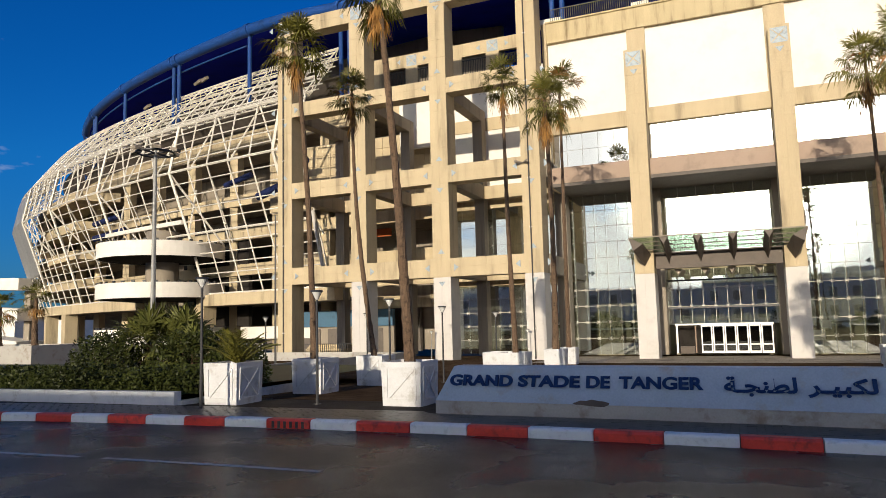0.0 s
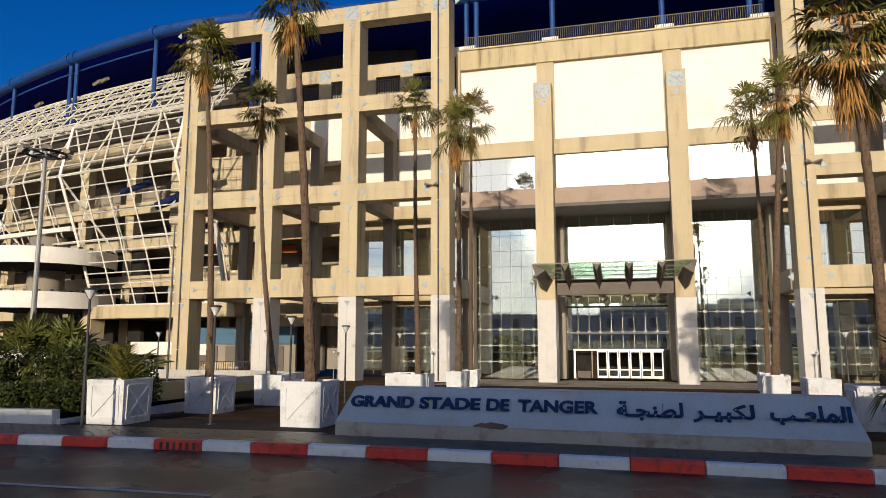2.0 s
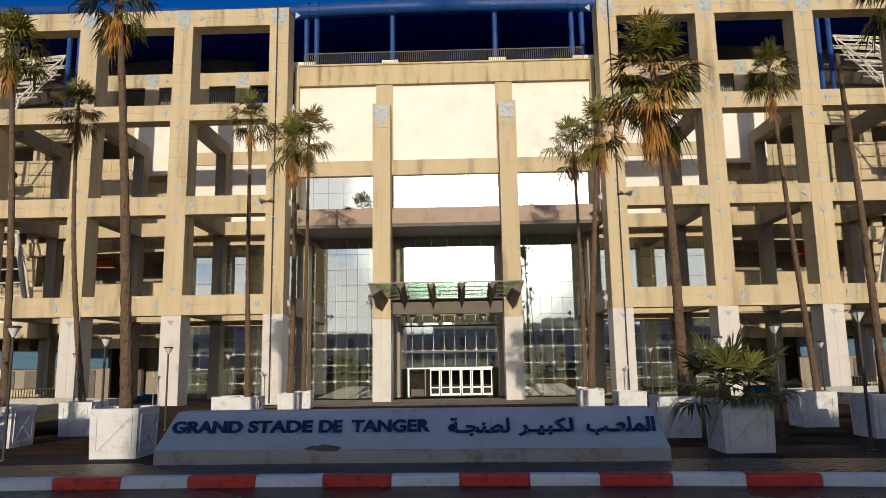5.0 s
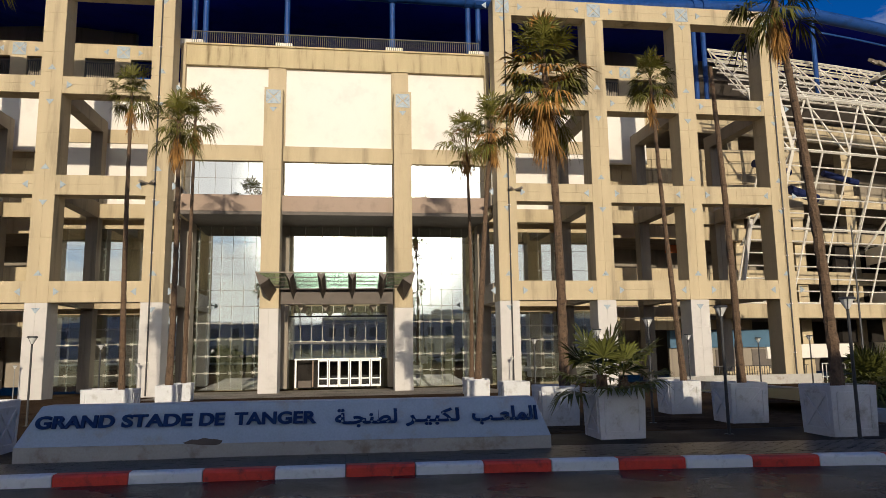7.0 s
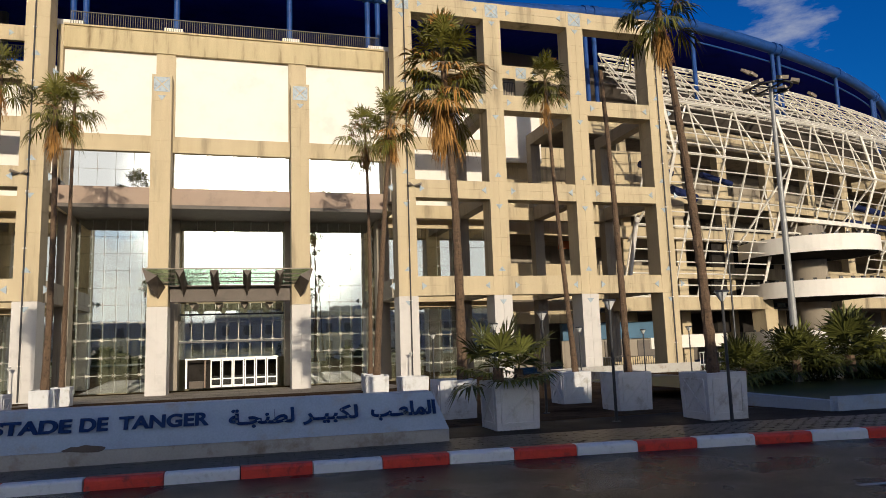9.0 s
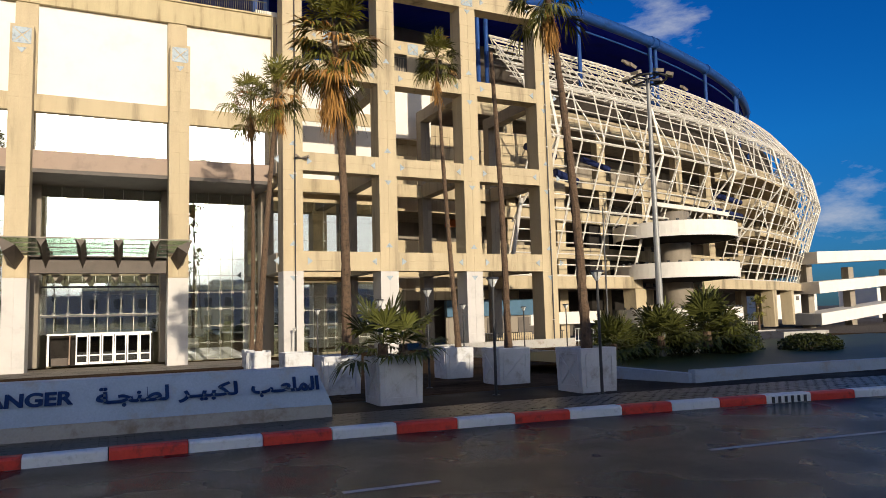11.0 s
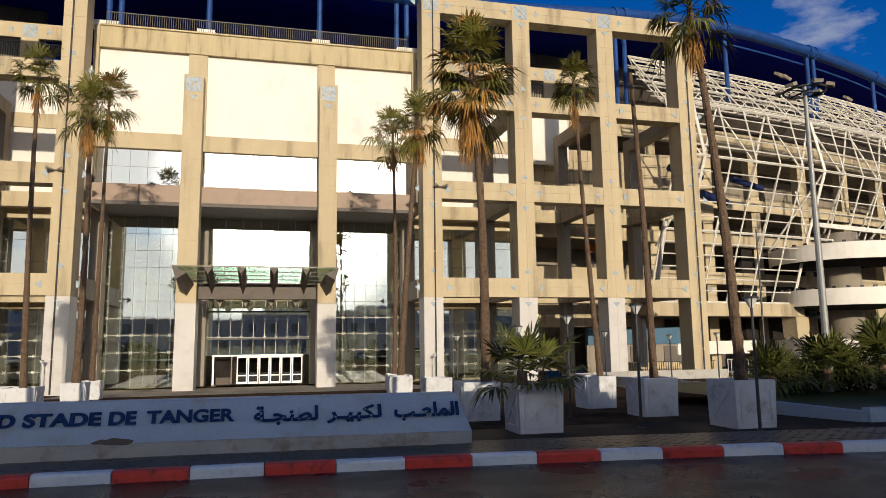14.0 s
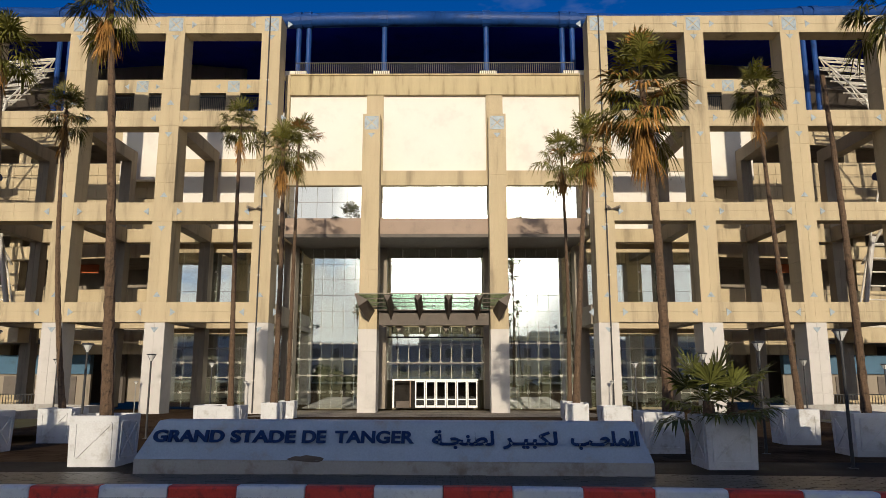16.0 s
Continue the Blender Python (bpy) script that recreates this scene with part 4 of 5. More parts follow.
def sign_face(x, z, proud=0.0):
    return SIGN @ Vector((x, LEAN * max(0.0, z - 0.26) - proud, z))


def skin(loops):
    bm = bmesh.new()
    ls = [[bm.verts.new(p) for p in lp] for lp in loops]
    n = len(ls[0])
    for a, b in zip(ls, ls[1:]):
        for k in range(n):
            bm.faces.new((a[k], a[(k + 1) % n], b[(k + 1) % n], b[k]))
    bm.faces.new(ls[0][::-1])
    bm.faces.new(ls[-1])
    return bm


def sign_loop(x0, x1, z, back):
    f = LEAN * max(0.0, z - 0.26)
    return [SIGN @ Vector(p) for p in ((x0, f, z), (x1, f, z), (x1, back, z), (x0, back, z))]


part("plinth", skin([sign_loop(-4.57, 4.30, -0.06, 0.75), sign_loop(-4.57, 4.30, 0.245, 0.75)]), M_PLINTH, sg)
bm = skin([sign_loop(-4.57, 4.30, 0.25, 0.75), sign_loop(-4.26, 4.06, 0.875, 0.62), sign_loop(-4.24, 4.04, 0.89, 0.60)])
sign_panel = part("panel", bm, M_SIGN, sg)
# broken patch at the foot
random.seed(11)
bm = bmesh.new()
ring_ = [sign_face(-1.55 + 0.27 * math.cos(t) * (1 + 0.25 * random.random()), 0.27 + 0.055 * math.sin(t) * (0.6 + 0.8 * random.random()), 0.004) for t in [i * math.tau / 16 for i in range(16)]]
bm.faces.new([bm.verts.new(p) for p in ring_])
part("broken_patch", bm, M_HEADBEAM, sg, "broken patch with bare brown concrete")


def words(body, x0, x1, z0, height, shear=0.0, fat=0.03):
    """Raised letters on the sloping face, from x0 to x1."""
    cu = bpy.data.curves.new("lettering", "FONT")
    cu.body, cu.extrude, cu.offset, cu.shear = body, 0.5, fat, shear
    tmp = bpy.data.objects.new("lettering", cu)
    scene.collection.objects.link(tmp)
    bpy.context.view_layer.update()
    me = bpy.data.meshes.new_from_object(tmp.evaluated_get(bpy.context.evaluated_depsgraph_get()))
    bpy.data.objects.remove(tmp)
    co = np.empty(len(me.vertices) * 3)
    me.vertices.foreach_get("co", co)
    co = co.reshape(-1, 3)
    lo, hi = co.min(0), co.max(0)
    out = []
    for x, y, z in co:
        X = x0 + (x - lo[0]) / (hi[0] - lo[0]) * (x1 - x0)
        Z = z0 + (y - lo[1]) / (hi[1] - lo[1]) * height
        out.append(sign_face(X, Z, -0.004 + 0.05 * (z - lo[2]) / (hi[2] - lo[2])))
    me.vertices.foreach_set("co", np.array([c for p in out for c in p]))
    me.materials.clear()
    me.materials.append(M_LETTER)
    ob = new("lettering", me)
    ob.parent = sign_panel
    return ob


for w, a, b in (("GRAND", -4.29, -3.03), ("STADE", -2.91, -1.77), ("DE", -1.65, -1.24), ("TANGER", -1.08, 0.29)):
    words(w, a, b, 0.53, 0.205, fat=0.034)
for w, a, b, z, h in (("\uFE94\u0640\uFEA0\uFEE8\uFEC4\uFEDF", 0.60, 1.66, 0.45, 0.30), ("\uFEAE\u0640\uFEF4\uFE92\uFEDC\uFEDF", 1.80, 2.73, 0.45, 0.29), ("\uFE90\u0640\uFECC\uFEE0\uFEE4\uFEDF\uFE8D", 2.95, 4.09, 0.45, 0.30)):
    words(w, a, b, z, h, fat=0.032)


# ---- planters ----
def planter(x, y, w=0.95, h=0.95, rot=0.0, label="white painted square planter with crossed panel lines"):
    """x, y: the middle of the front edge."""
    th = thing("planter", (x, y + w / 2, ground_z(x, y) - 0.01), label, "planter", "plaza planters", rot=rot)
    sq = lambda r, z: [(sx * r, sy * r, z) for sx, sy in ((-1, -1), (1, -1), (1, 1), (-1, 1))]
    box_part = part("box", skin([sq(w * 0.475, 0), sq(w * 0.5, h - 0.012), sq(w * 0.488, h), sq(w * 0.44, h), sq(w * 0.43, h - 0.1)]), M_PLANTER, th)
    part("soil", skin([sq(w * 0.42, h - 0.16), sq(w * 0.42, h - 0.085)]), M_SOIL, th)
    # raised frame and diagonal on each side
    for q in range(4):
        R4 = Matrix.Rotation(q * math.pi / 2, 4, "Z")
        f = lambda u, v: R4 @ Vector((u, -(w * 0.475 + (w * 0.025) * v / h) - 0.001, v))
        def strip(p0, p1, wd=0.02):
            bm = bmesh.new()
            a, b = f(*p0), f(*p1)
            nrm = R4 @ Vector((0, -1, 0))
            side_ = (b - a).normalized().cross(nrm) * wd
            vs = [bm.verts.new(p) for p in (a - side_, a + side_, b + side_, b - side_)]
            vt = [bm.verts.new(v.co + nrm * 0.02) for v in vs]
            bm.faces.new(vt)
            for k in range(4):
                bm.faces.new((vs[k], vs[(k + 1) % 4], vt[(k + 1) % 4], vt[k]))
            part("moulding", bm, M_PLANTER, box_part)
        e, t0, t1 = w * 0.36, h * 0.14, h * 0.86
        for p0, p1 in (((-e, t0), (-e, t1)), ((e, t0), (e, t1)), ((-e, t0), (e, t0)), ((-e, t1), (e, t1)), ((-e, t0), (e, t1))):
            strip(p0, p1)
        if q in (1, 3):
            strip((-e, t1), (e, t0))
    return th


PLANTERS = dict(A=(-10.02, -34.95), D=(-5.80, -34.2), B=(-9.95, -31.6), C=(-10.0, -28.0), F=(6.13, -34.6), E=(5.95, -31.2), G=(10.35, -32.0), H=(10.35, -35.5), I=(10.55, -28.4),
                pl1=(-7.6, -22.6), pl2=(-6.5, -23.9), pl3=(-7.1, -15.4), pl4=(-8.0, -8.6), pr1=(6.6, -24.0), pr2=(6.2, -19.0), pr3=(6.9, -15.4), pr4=(7.8, -8.6))
for k, (x, y) in PLANTERS.items():
    planter(x, y)


# ---- palms ----
def fan(bm, base, out, size, droop, blades, spread=2.6, rnd=random, wide=0.03):
    """A fan leaf: narrow folded blades that spread from the end of a stalk."""
    out = out.normalized()
    side = out.cross(Vector((0, 0, 1)))
    side = side.normalized() if side.length > 0.05 else Vector((1, 0, 0))
    up = side.cross(out)
    stalk = size * rnd.uniform(0.6, 0.95)
    tip = base + out * stalk + Vector((0, 0, -droop * stalk * 0.25))
    w = 0.014
    a = [bm.verts.new(base + side * w), bm.verts.new(base - side * w), bm.verts.new(tip - side * w * 0.7), bm.verts.new(tip + side * w * 0.7)]
    bm.faces.new(a)
    for b in range(blades):
        t = (b / (blades - 1) - 0.5) * spread + rnd.uniform(-0.06, 0.06)
        d = (out * math.cos(t) + side * math.sin(t) + up * rnd.uniform(-0.05, 0.22)).normalized()
        ln = size * rnd.uniform(0.75, 1.05) * (1 - 0.16 * abs(t))
        mid = tip + d * ln * 0.55 + Vector((0, 0, -droop * ln * 0.12))
        end = tip + d * ln * 0.88 + Vector((0, 0, -droop * ln * rnd.uniform(0.3, 0.75)))
        cr = d.cross(up).normalized() * size * wide
        fold = up * size * 0.012
        v = [bm.verts.new(p) for p in (tip, mid - cr, mid + fold, mid + cr, end)]
        bm.faces.new((v[0], v[1], v[2]))
        bm.faces.new((v[0], v[2], v[3]))
        bm.faces.new((v[1], v[4], v[2]))
        bm.faces.new((v[2], v[4], v[3]))


def palm(base, crown, r0, size, seed, fronds=44, dry=26, bend=0.25, headless=False, tall=0.35):
    r0, size = r0 * 0.62, size * 0.70
    rnd = random.Random(seed)
    th = thing("palm_tree", base, "tall fan palm with green crown and dry brown skirt" if not headless else "bare palm trunk that has lost its crown", "palm tree", "plaza palms")
    top = Vector(crown) - Vector(base)
    n = 44
    pts, rad = [], []
    for i in range(n + 1):
        f = i / n
        p = top * f + Vector((bend * math.sin(f * math.pi) * (1 if seed % 2 else -1), 0, 0))
        pts.append(p + Vector((rnd.uniform(-1, 1), rnd.uniform(-1, 1), 0)) * r0 * 0.05)
        rad.append(r0 * (1.25 - 0.6 * f if f > 0.06 else 1.45 - 3 * f) * (1.0 + (0.09 if i % 2 else -0.03)) * rnd.uniform(0.95, 1.05))
    bm = bmesh.new()
    sweep(bm, pts, rad, 9)
    part("trunk", bm, M_TRUNK, th)
    if headless:
        return th
    bm, bd = bmesh.new(), bmesh.new()
    for i in range(fronds):
        f = i / fronds
        el = 1.35 - 2.0 * f + rnd.uniform(-0.38, 0.38)
        az = i * 2.39996 + rnd.uniform(-0.3, 0.3)
        d = Vector((math.cos(az) * math.cos(el), math.sin(az) * math.cos(el), math.sin(el)))
        fan(bd if rnd.random() < (0.10 if seed == 9 else 0.05) + 0.16 * f * f else bm, top + Vector((0, 0, 0.15 - tall * f)) * size, d, size * rnd.uniform(0.7, 1.15) * (1.0 if tall < 0.5 else 0.82), 0.35 + 0.95 * f, 19, spread=3.1, rnd=rnd)
    tagged(part("crown", bm, M_FROND, th, "green fan leaves"), kind="stuff")
    bm = bd
    for i in range(dry):
        az = i * 2.39996 + rnd.uniform(-0.3, 0.3)
        el = rnd.uniform(-1.54, -1.15)
        d = Vector((math.cos(az) * math.cos(el), math.sin(az) * math.cos(el), math.sin(el)))
        fan(bm, top + Vector((0, 0, -(rnd.uniform(0.2, 1.15) + 0.6 * (tall - 0.35)) * size)), d, size * rnd.uniform(0.45, 0.75), 1.0, 8, spread=0.9, rnd=rnd)
    tagged(part("dry_skirt", bm, M_DRY, th, "dry brown hanging leaves"), kind="stuff")
    return th


def at_depth(x, y, z, y0, y1):
    """The same line of sight at another depth."""
    k = (y1 - EYE[1]) / (y0 - EYE[1])
    return (EYE[0] + (x - EYE[0]) * k, y1, EYE[2] + (z - EYE[2]) * k)


def potted(key, dx=0.0):
    x, y = PLANTERS[key]
    return (x + dx, y + 0.48, ground_z(x, y) + 0.84)


palm(potted("B", -0.05), at_depth(-11.64, -29.6, 10.75, -29.6, -31.1), 0.125, 0.98, 1, bend=0.1)
palm(potted("C", -0.05), at_depth(-11.9, -25.6, 10.35, -25.6, -27.5), 0.115, 0.85, 2, 38, 30, bend=0.2)
palm(potted("D"), at_depth(-6.95, -32.8, 10.3, -32.8, -33.7), 0.15, 0.95, 3, 40, 40, bend=0.05)
palm(potted("pl2"), at_depth(-6.17, -25.0, 10.1, -25.0, -23.4), 0.13, 1.0, 4, 32, 16, bend=0.05)
palm(potted("pl3"), at_depth(-5.54, -21.5, 10.3, -21.5, -14.9), 0.20, 1.45, 5, 36, 30, bend=0.1)
palm(potted("pl4"), (-7.9, -8.1, 15.3), 0.17, 1.7, 6, 30, 14, bend=0.0)
palm(potted("pr4"), at_depth(5.43, -21.5, 10.0, -21.5, -8.1), 0.17, 1.75, 7, 30, 22, bend=0.1)
palm(potted("pr3"), at_depth(5.72, -25.0, 9.4, -25.0, -14.9), 0.21, 1.55, 8, 36, 36, bend=0.05)
palm(potted("E", 0.25), at_depth(6.45, -29.0, 10.2, -29.0, -30.7), 0.17, 1.50, 9, 78, 60, bend=0.1, tall=1.2)
palm(potted("I", 0.2), at_depth(11.43, -25.4, 11.1, -25.4, -27.9), 0.115, 0.95, 10, 36, 16, bend=0.05)
palm(potted("G", 0.1), at_depth(10.86, -30.4, 9.4, -30.4, -31.5), 0.125, 1.0, 11, bend=0.05, headless=True)
palm(potted("H", 0.05), at_depth(10.44, -34.0, 9.6, -34.0, -35.0), 0.15, 0.95, 12, 36, 40, bend=-0.12)


def fan_bush(x, y, z, size, seed, leaves=16, name="fan_palm", label="low fan palm with stiff grey-green leaves", material=None):
    rnd = random.Random(seed)
    th = thing(name, (x, y, z), label, "palm", "low palms")
    bm = bmesh.new()
    tube(bm, (0, 0, -0.05), (0, 0, 0.25 * size), 0.09 * size, 0.07 * size, seg=7)
    part("stem", bm, M_TRUNK, th)
    bm = bmesh.new()
    for i in range(leaves):
        f = i / leaves
        el = 1.35 - 1.55 * f + rnd.uniform(-0.15, 0.15)
        az = i * 2.39996 + rnd.uniform(-0.3, 0.3)
        d = Vector((math.cos(az) * math.cos(el), math.sin(az) * math.cos(el), math.sin(el)))
        fan(bm, Vector((0, 0, 0.2 * size)), d, size * rnd.uniform(0.5, 0.65), 0.15 + 0.7 * f, 17, spread=3.5, rnd=rnd, wide=0.043)
    tagged(part("leaves", bm, material or M_FANP, th), kind="stuff")
    return th


fx, fy, fz = potted("F")
fan_bush(fx - 0.22, fy, fz, 1.45, 21, 13)
fan_bush(fx + 0.27, fy + 0.1, fz, 1.3, 22, 13)


def feather(x, y, z, size, seed, n=14):
    """A young date palm: arching leaves with two rows of leaflets."""
    rnd = random.Random(seed)
    th = thing("date_palm", (x, y, z), "young date palm with arching feather leaves", "palm")
    bm = bmesh.new()
    for i in range(n):
        az, el = i * 2.39996, rnd.uniform(0.7, 1.3)
        prev = None
        for k in range(12):
            f = k / 11
            h = Vector((math.cos(az) * math.cos(el) * f, math.sin(az) * math.cos(el) * f, math.sin(el) * f - 0.35 * f * f)) * size
            if prev is not None:
                d = (h - prev).normalized()
                sd = d.cross(Vector((0, 0, 1))).normalized()
                for s_ in (-1, 1):
                    t = h + (sd * s_ * 0.22 + d * 0.16) * size * (1.1 - 0.6 * f)
                    bm.faces.new([bm.verts.new(p) for p in (h - d * 0.02 * size, h + d * 0.02 * size, t)])
                tube(bm, prev, h, 0.012 * size, seg=3, caps=False)
            prev = h
    tagged(part("leaves", bm, M_FROND, th), kind="stuff")


ax, ay, az_ = potted("A")
feather(ax + 0.05, ay + 0.1, az_, 1.35, 31, 22)


# ---- gardens ----
def garden(side):
    """A raised bed behind a low white wall beside the plaza."""
    th = thing("garden_wall", (0, 0, 0), "low white painted garden wall with a worn face", "wall", "garden walls", kind="structure")
    n = 24
    xs = [11.0 + 26.0 * i / n for i in range(n + 1)]
    line = lambda x: -35.2 - 0.0075 * (x - 9.5) ** 2 * (1.0 if side > 0 else 0.62)
    cap = [(side * x, max(line(x), -38.3)) for x in xs]
    if side > 0:
        cap = [(x, y) for x, y in cap if x > 12.4]
    cap = [(cap[0][0], -30.5)] + cap
    for (xa, ya), (xb, yb) in zip(cap, cap[1:]):
        top = 0.24 if xa != xb else (0.165 if side > 0 else 0.03)
        d = Vector((xb - xa, yb - ya, 0))
        q = d.normalized().cross(Vector((0, 0, 1))) * 0.11
        pts_ = [(xa + q.x, ya + q.y), (xb + q.x, yb + q.y), (xb - q.x, yb - q.y), (xa - q.x, ya - q.y)]
        part("wall_length", skin([[(u, v, -0.3) for u, v in pts_], [(u, v, top) for u, v in pts_]]), M_SIGN if side > 0 else M_PLANTER, th)
    bm = bmesh.new()
    front = [bm.verts.new((x, y + 0.1, 0.16)) for x, y in cap[1:]]
    back = [bm.verts.new((x, -24.0, 0.1)) for x, y in cap[1:]]
    for i in range(len(front) - 1):
        bm.faces.new((front[i], front[i + 1], back[i + 1], back[i]))
    tagged(part("lawn_" + ("right" if side > 0 else "left"), bm, M_GRASS), "rough green lawn in the raised bed", "lawn", kind="structure")


for s in (-1, 1):
    garden(s)


def bush(x, y, z, w, d, h, seed, n=900, leaf=0.06, material=None, label="dense dark green clipped hedge bush", name="hedge"):
    """A mass of small leaves over a few limbs, with an uneven outline."""
    rnd = random.Random(seed)
    th = thing(name, (x, y, z), label, "hedge" if name == "hedge" else "bush", "garden bushes")
    bm = bmesh.new()
    for i in range(5):
        t = Vector((rnd.uniform(-0.35, 0.35) * w, rnd.uniform(-0.3, 0.3) * d, h * rnd.uniform(0.5, 0.85)))
        tube(bm, (rnd.uniform(-0.2, 0.2) * w, 0, 0), t, 0.02, 0.006, seg=4)
    part("limbs", bm, M_BARK, th)
    bm = bmesh.new()
    for i in range(n):
        while True:
            p = Vector((rnd.uniform(-1, 1), rnd.uniform(-1, 1), rnd.uniform(0, 1)))
            r = math.sqrt(abs(p.x) ** 3 + abs(p.y) ** 3 + p.z ** 3)
            if 0.45 < r < 0.92 + 0.16 * noise.noise(p * 3 + Vector((seed, 0, 0))):
                break
        c = Vector((p.x * w / 2, p.y * d / 2, p.z * h))
        a = Vector((rnd.uniform(-1, 1), rnd.uniform(-1, 1), rnd.uniform(-0.4, 1))).normalized() * leaf * rnd.uniform(0.6, 1.4)
        b = a.cross(Vector((rnd.uniform(-1, 1), rnd.uniform(-1, 1), rnd.uniform(-1, 1)))).normalized() * leaf * 0.45
        bm.faces.new([bm.verts.new(c + q) for q in (-a * 0.6, b, a, -b)])
    tagged(part("leaves", bm, material or M_BUSH, th), kind="stuff")


random.seed(3)
for i in range(12):
    bush(-11.5 - i * 1.1, -33.9 - 0.09 * i + random.uniform(-0.15, 0.15), 0.14, 1.7, 2.2, random.uniform(0.55, 0.75), 40 + i, 3200, 0.06)
bush(-16.9, -31.9, 0.1, 2.4, 2.2, 1.6, 60, 3600, 0.075, name="shrub", label="loose shrub with small dark leaves and pale flowers")
bush(-13.9, -31.5, 0.1, 2.8, 2.2, 1.65, 61, 4200, 0.075, name="shrub", label="dark round shrub beside the low palms")
bush(-12.0, -32.0, 0.1, 1.9, 1.8, 1.1, 62, 3000, 0.065, name="shrub", label="dark round shrub beside the planter")
fan_bush(-16.2, -31.0, 0.8, 1.65, 63, 30)
fan_bush(-15.2, -30.6, 0.8, 1.6, 64, 30)
fan_bush(-14.0, -31.4, 0.6, 1.25, 65, 26)
for i, (x, y, sz, z) in enumerate(((14.4, -31.0, 1.35, 0.35), (16.6, -30.6, 1.5, 0.45), (18.6, -30.6, 1.8, 0.45), (19.9, -30.0, 1.3, 0.3), (17.6, -29.6, 1.5, 0.4))):
    fan_bush(x, y, z, sz, 70 + i, 36)
for i, (x, y, w, h) in enumerate(((15.8, -29.6, 1.9, 0.9), (18.0, -29.4, 1.8, 0.8), (21.2, -29.4, 1.8, 1.1), (23.0, -31.0, 2.0, 0.6), (20.0, -30.0, 1.6, 0.7))):
    bush(x, y, 0.12, w, w, h, 80 + i, 2600, 0.065, name="shrub", label="low dark shrub on the lawn")
palm((-36.1, -20.0, 0.85), (-36.1, -20.0, 3.6), 0.24, 1.1, 90, 22, 4, bend=0.05)
palm((-40.0, -19.4, 0.85), (-40.0, -19.4, 3.2), 0.24, 1.2, 92, 22, 4, bend=0.05)
palm((47.6, -8.0, -0.95), (47.6, -8.0, 1.7), 0.16, 1.1, 91, 18, 2, bend=0.05)


def raised_bed(x0, x1, y, z0, z1):
    """A pale walled bed that the far palms stand in."""
    th = thing("raised_bed", (0, 0, 0), "pale rendered raised bed at the foot of the bowl", "garden bed", "raised beds")
    boxpart("front_wall", (x0, x1, y, y + 0.25, z0, z1), M_PLINTH, th)
    boxpart("rear_wall", (x0, x1, y + 3.4, y + 3.65, z0, z1), M_PLINTH, th)
    for xa in (x0, x1 - 0.25):
        boxpart("end_wall", (xa, xa + 0.25, y + 0.253, y + 3.397, z0, z1), M_PLINTH, th)
    boxpart("soil", (x0 + 0.253, x1 - 0.253, y + 0.253, y + 3.397, z0, z1 - 0.08), M_SOIL, th)


raised_bed(-44.5, -34.2, -21.6, -0.7, 0.93)
raised_bed(34.7, 38.5, -20.6, -0.8, 0.2)


# ---- lamps and masts ----
def street_lamp(x, y, h=2.55, material=M_DARK):
    th = thing("street_lamp", (x, y, ground_z(x, y) - 0.005), "slim dark lamp post with an upturned cone head" if material is M_DARK else "slim pale lamp post with an upturned cone head", "street lamp", "plaza lamps")
    bm = bmesh.new()
    tube(bm, (0, 0, 0), (0, 0, 0.02), 0.09, seg=12)
    tube(bm, (0, 0, 0.02), (0, 0, h - 0.2), 0.034, 0.026, seg=10)
    part("pole", bm, material, th)
    bm = bmesh.new()
    tube(bm, (0, 0, h - 0.2), (0, 0, h - 0.02), 0.03, 0.125, seg=14)
    lens = part("lens", bm, M_FROST, th, "frosted pale cone lens")
    for k in range(3):
        t = k * math.tau / 3
        bm = bmesh.new()
        tube(bm, (0.03 * math.cos(t), 0.03 * math.sin(t), h - 0.2), (0.135 * math.cos(t), 0.135 * math.sin(t), h - 0.02), 0.008, seg=5)
        part("arm", bm, material, lens)
    bm = bmesh.new()
    tube(bm, (0, 0, h - 0.02), (0, 0, h + 0.02), 0.15, 0.13, seg=18)
    part("cap", bm, material, lens)


for x, y in ((-7.9, -34.2), (-7.9, -30.6), (-8.3, -25.9), (-8.2, -20.5), (-13.0, -22.7), (-18.4, -22.2), (8.4, -34.4), (10.0, -36.0), (8.25, -31.2), (8.6, -26.6), (8.2, -20.5), (13.7, -22.5), (19.0, -18.6), (20.3, -20.3), (-9.75, -35.85)):
    street_lamp(x, y, 2.8 if x == -9.75 else 2.55)
for x in (-19.8, -12.5, 11.9, 19.8):
    street_lamp(x, -0.8, 2.15, M_GALV)


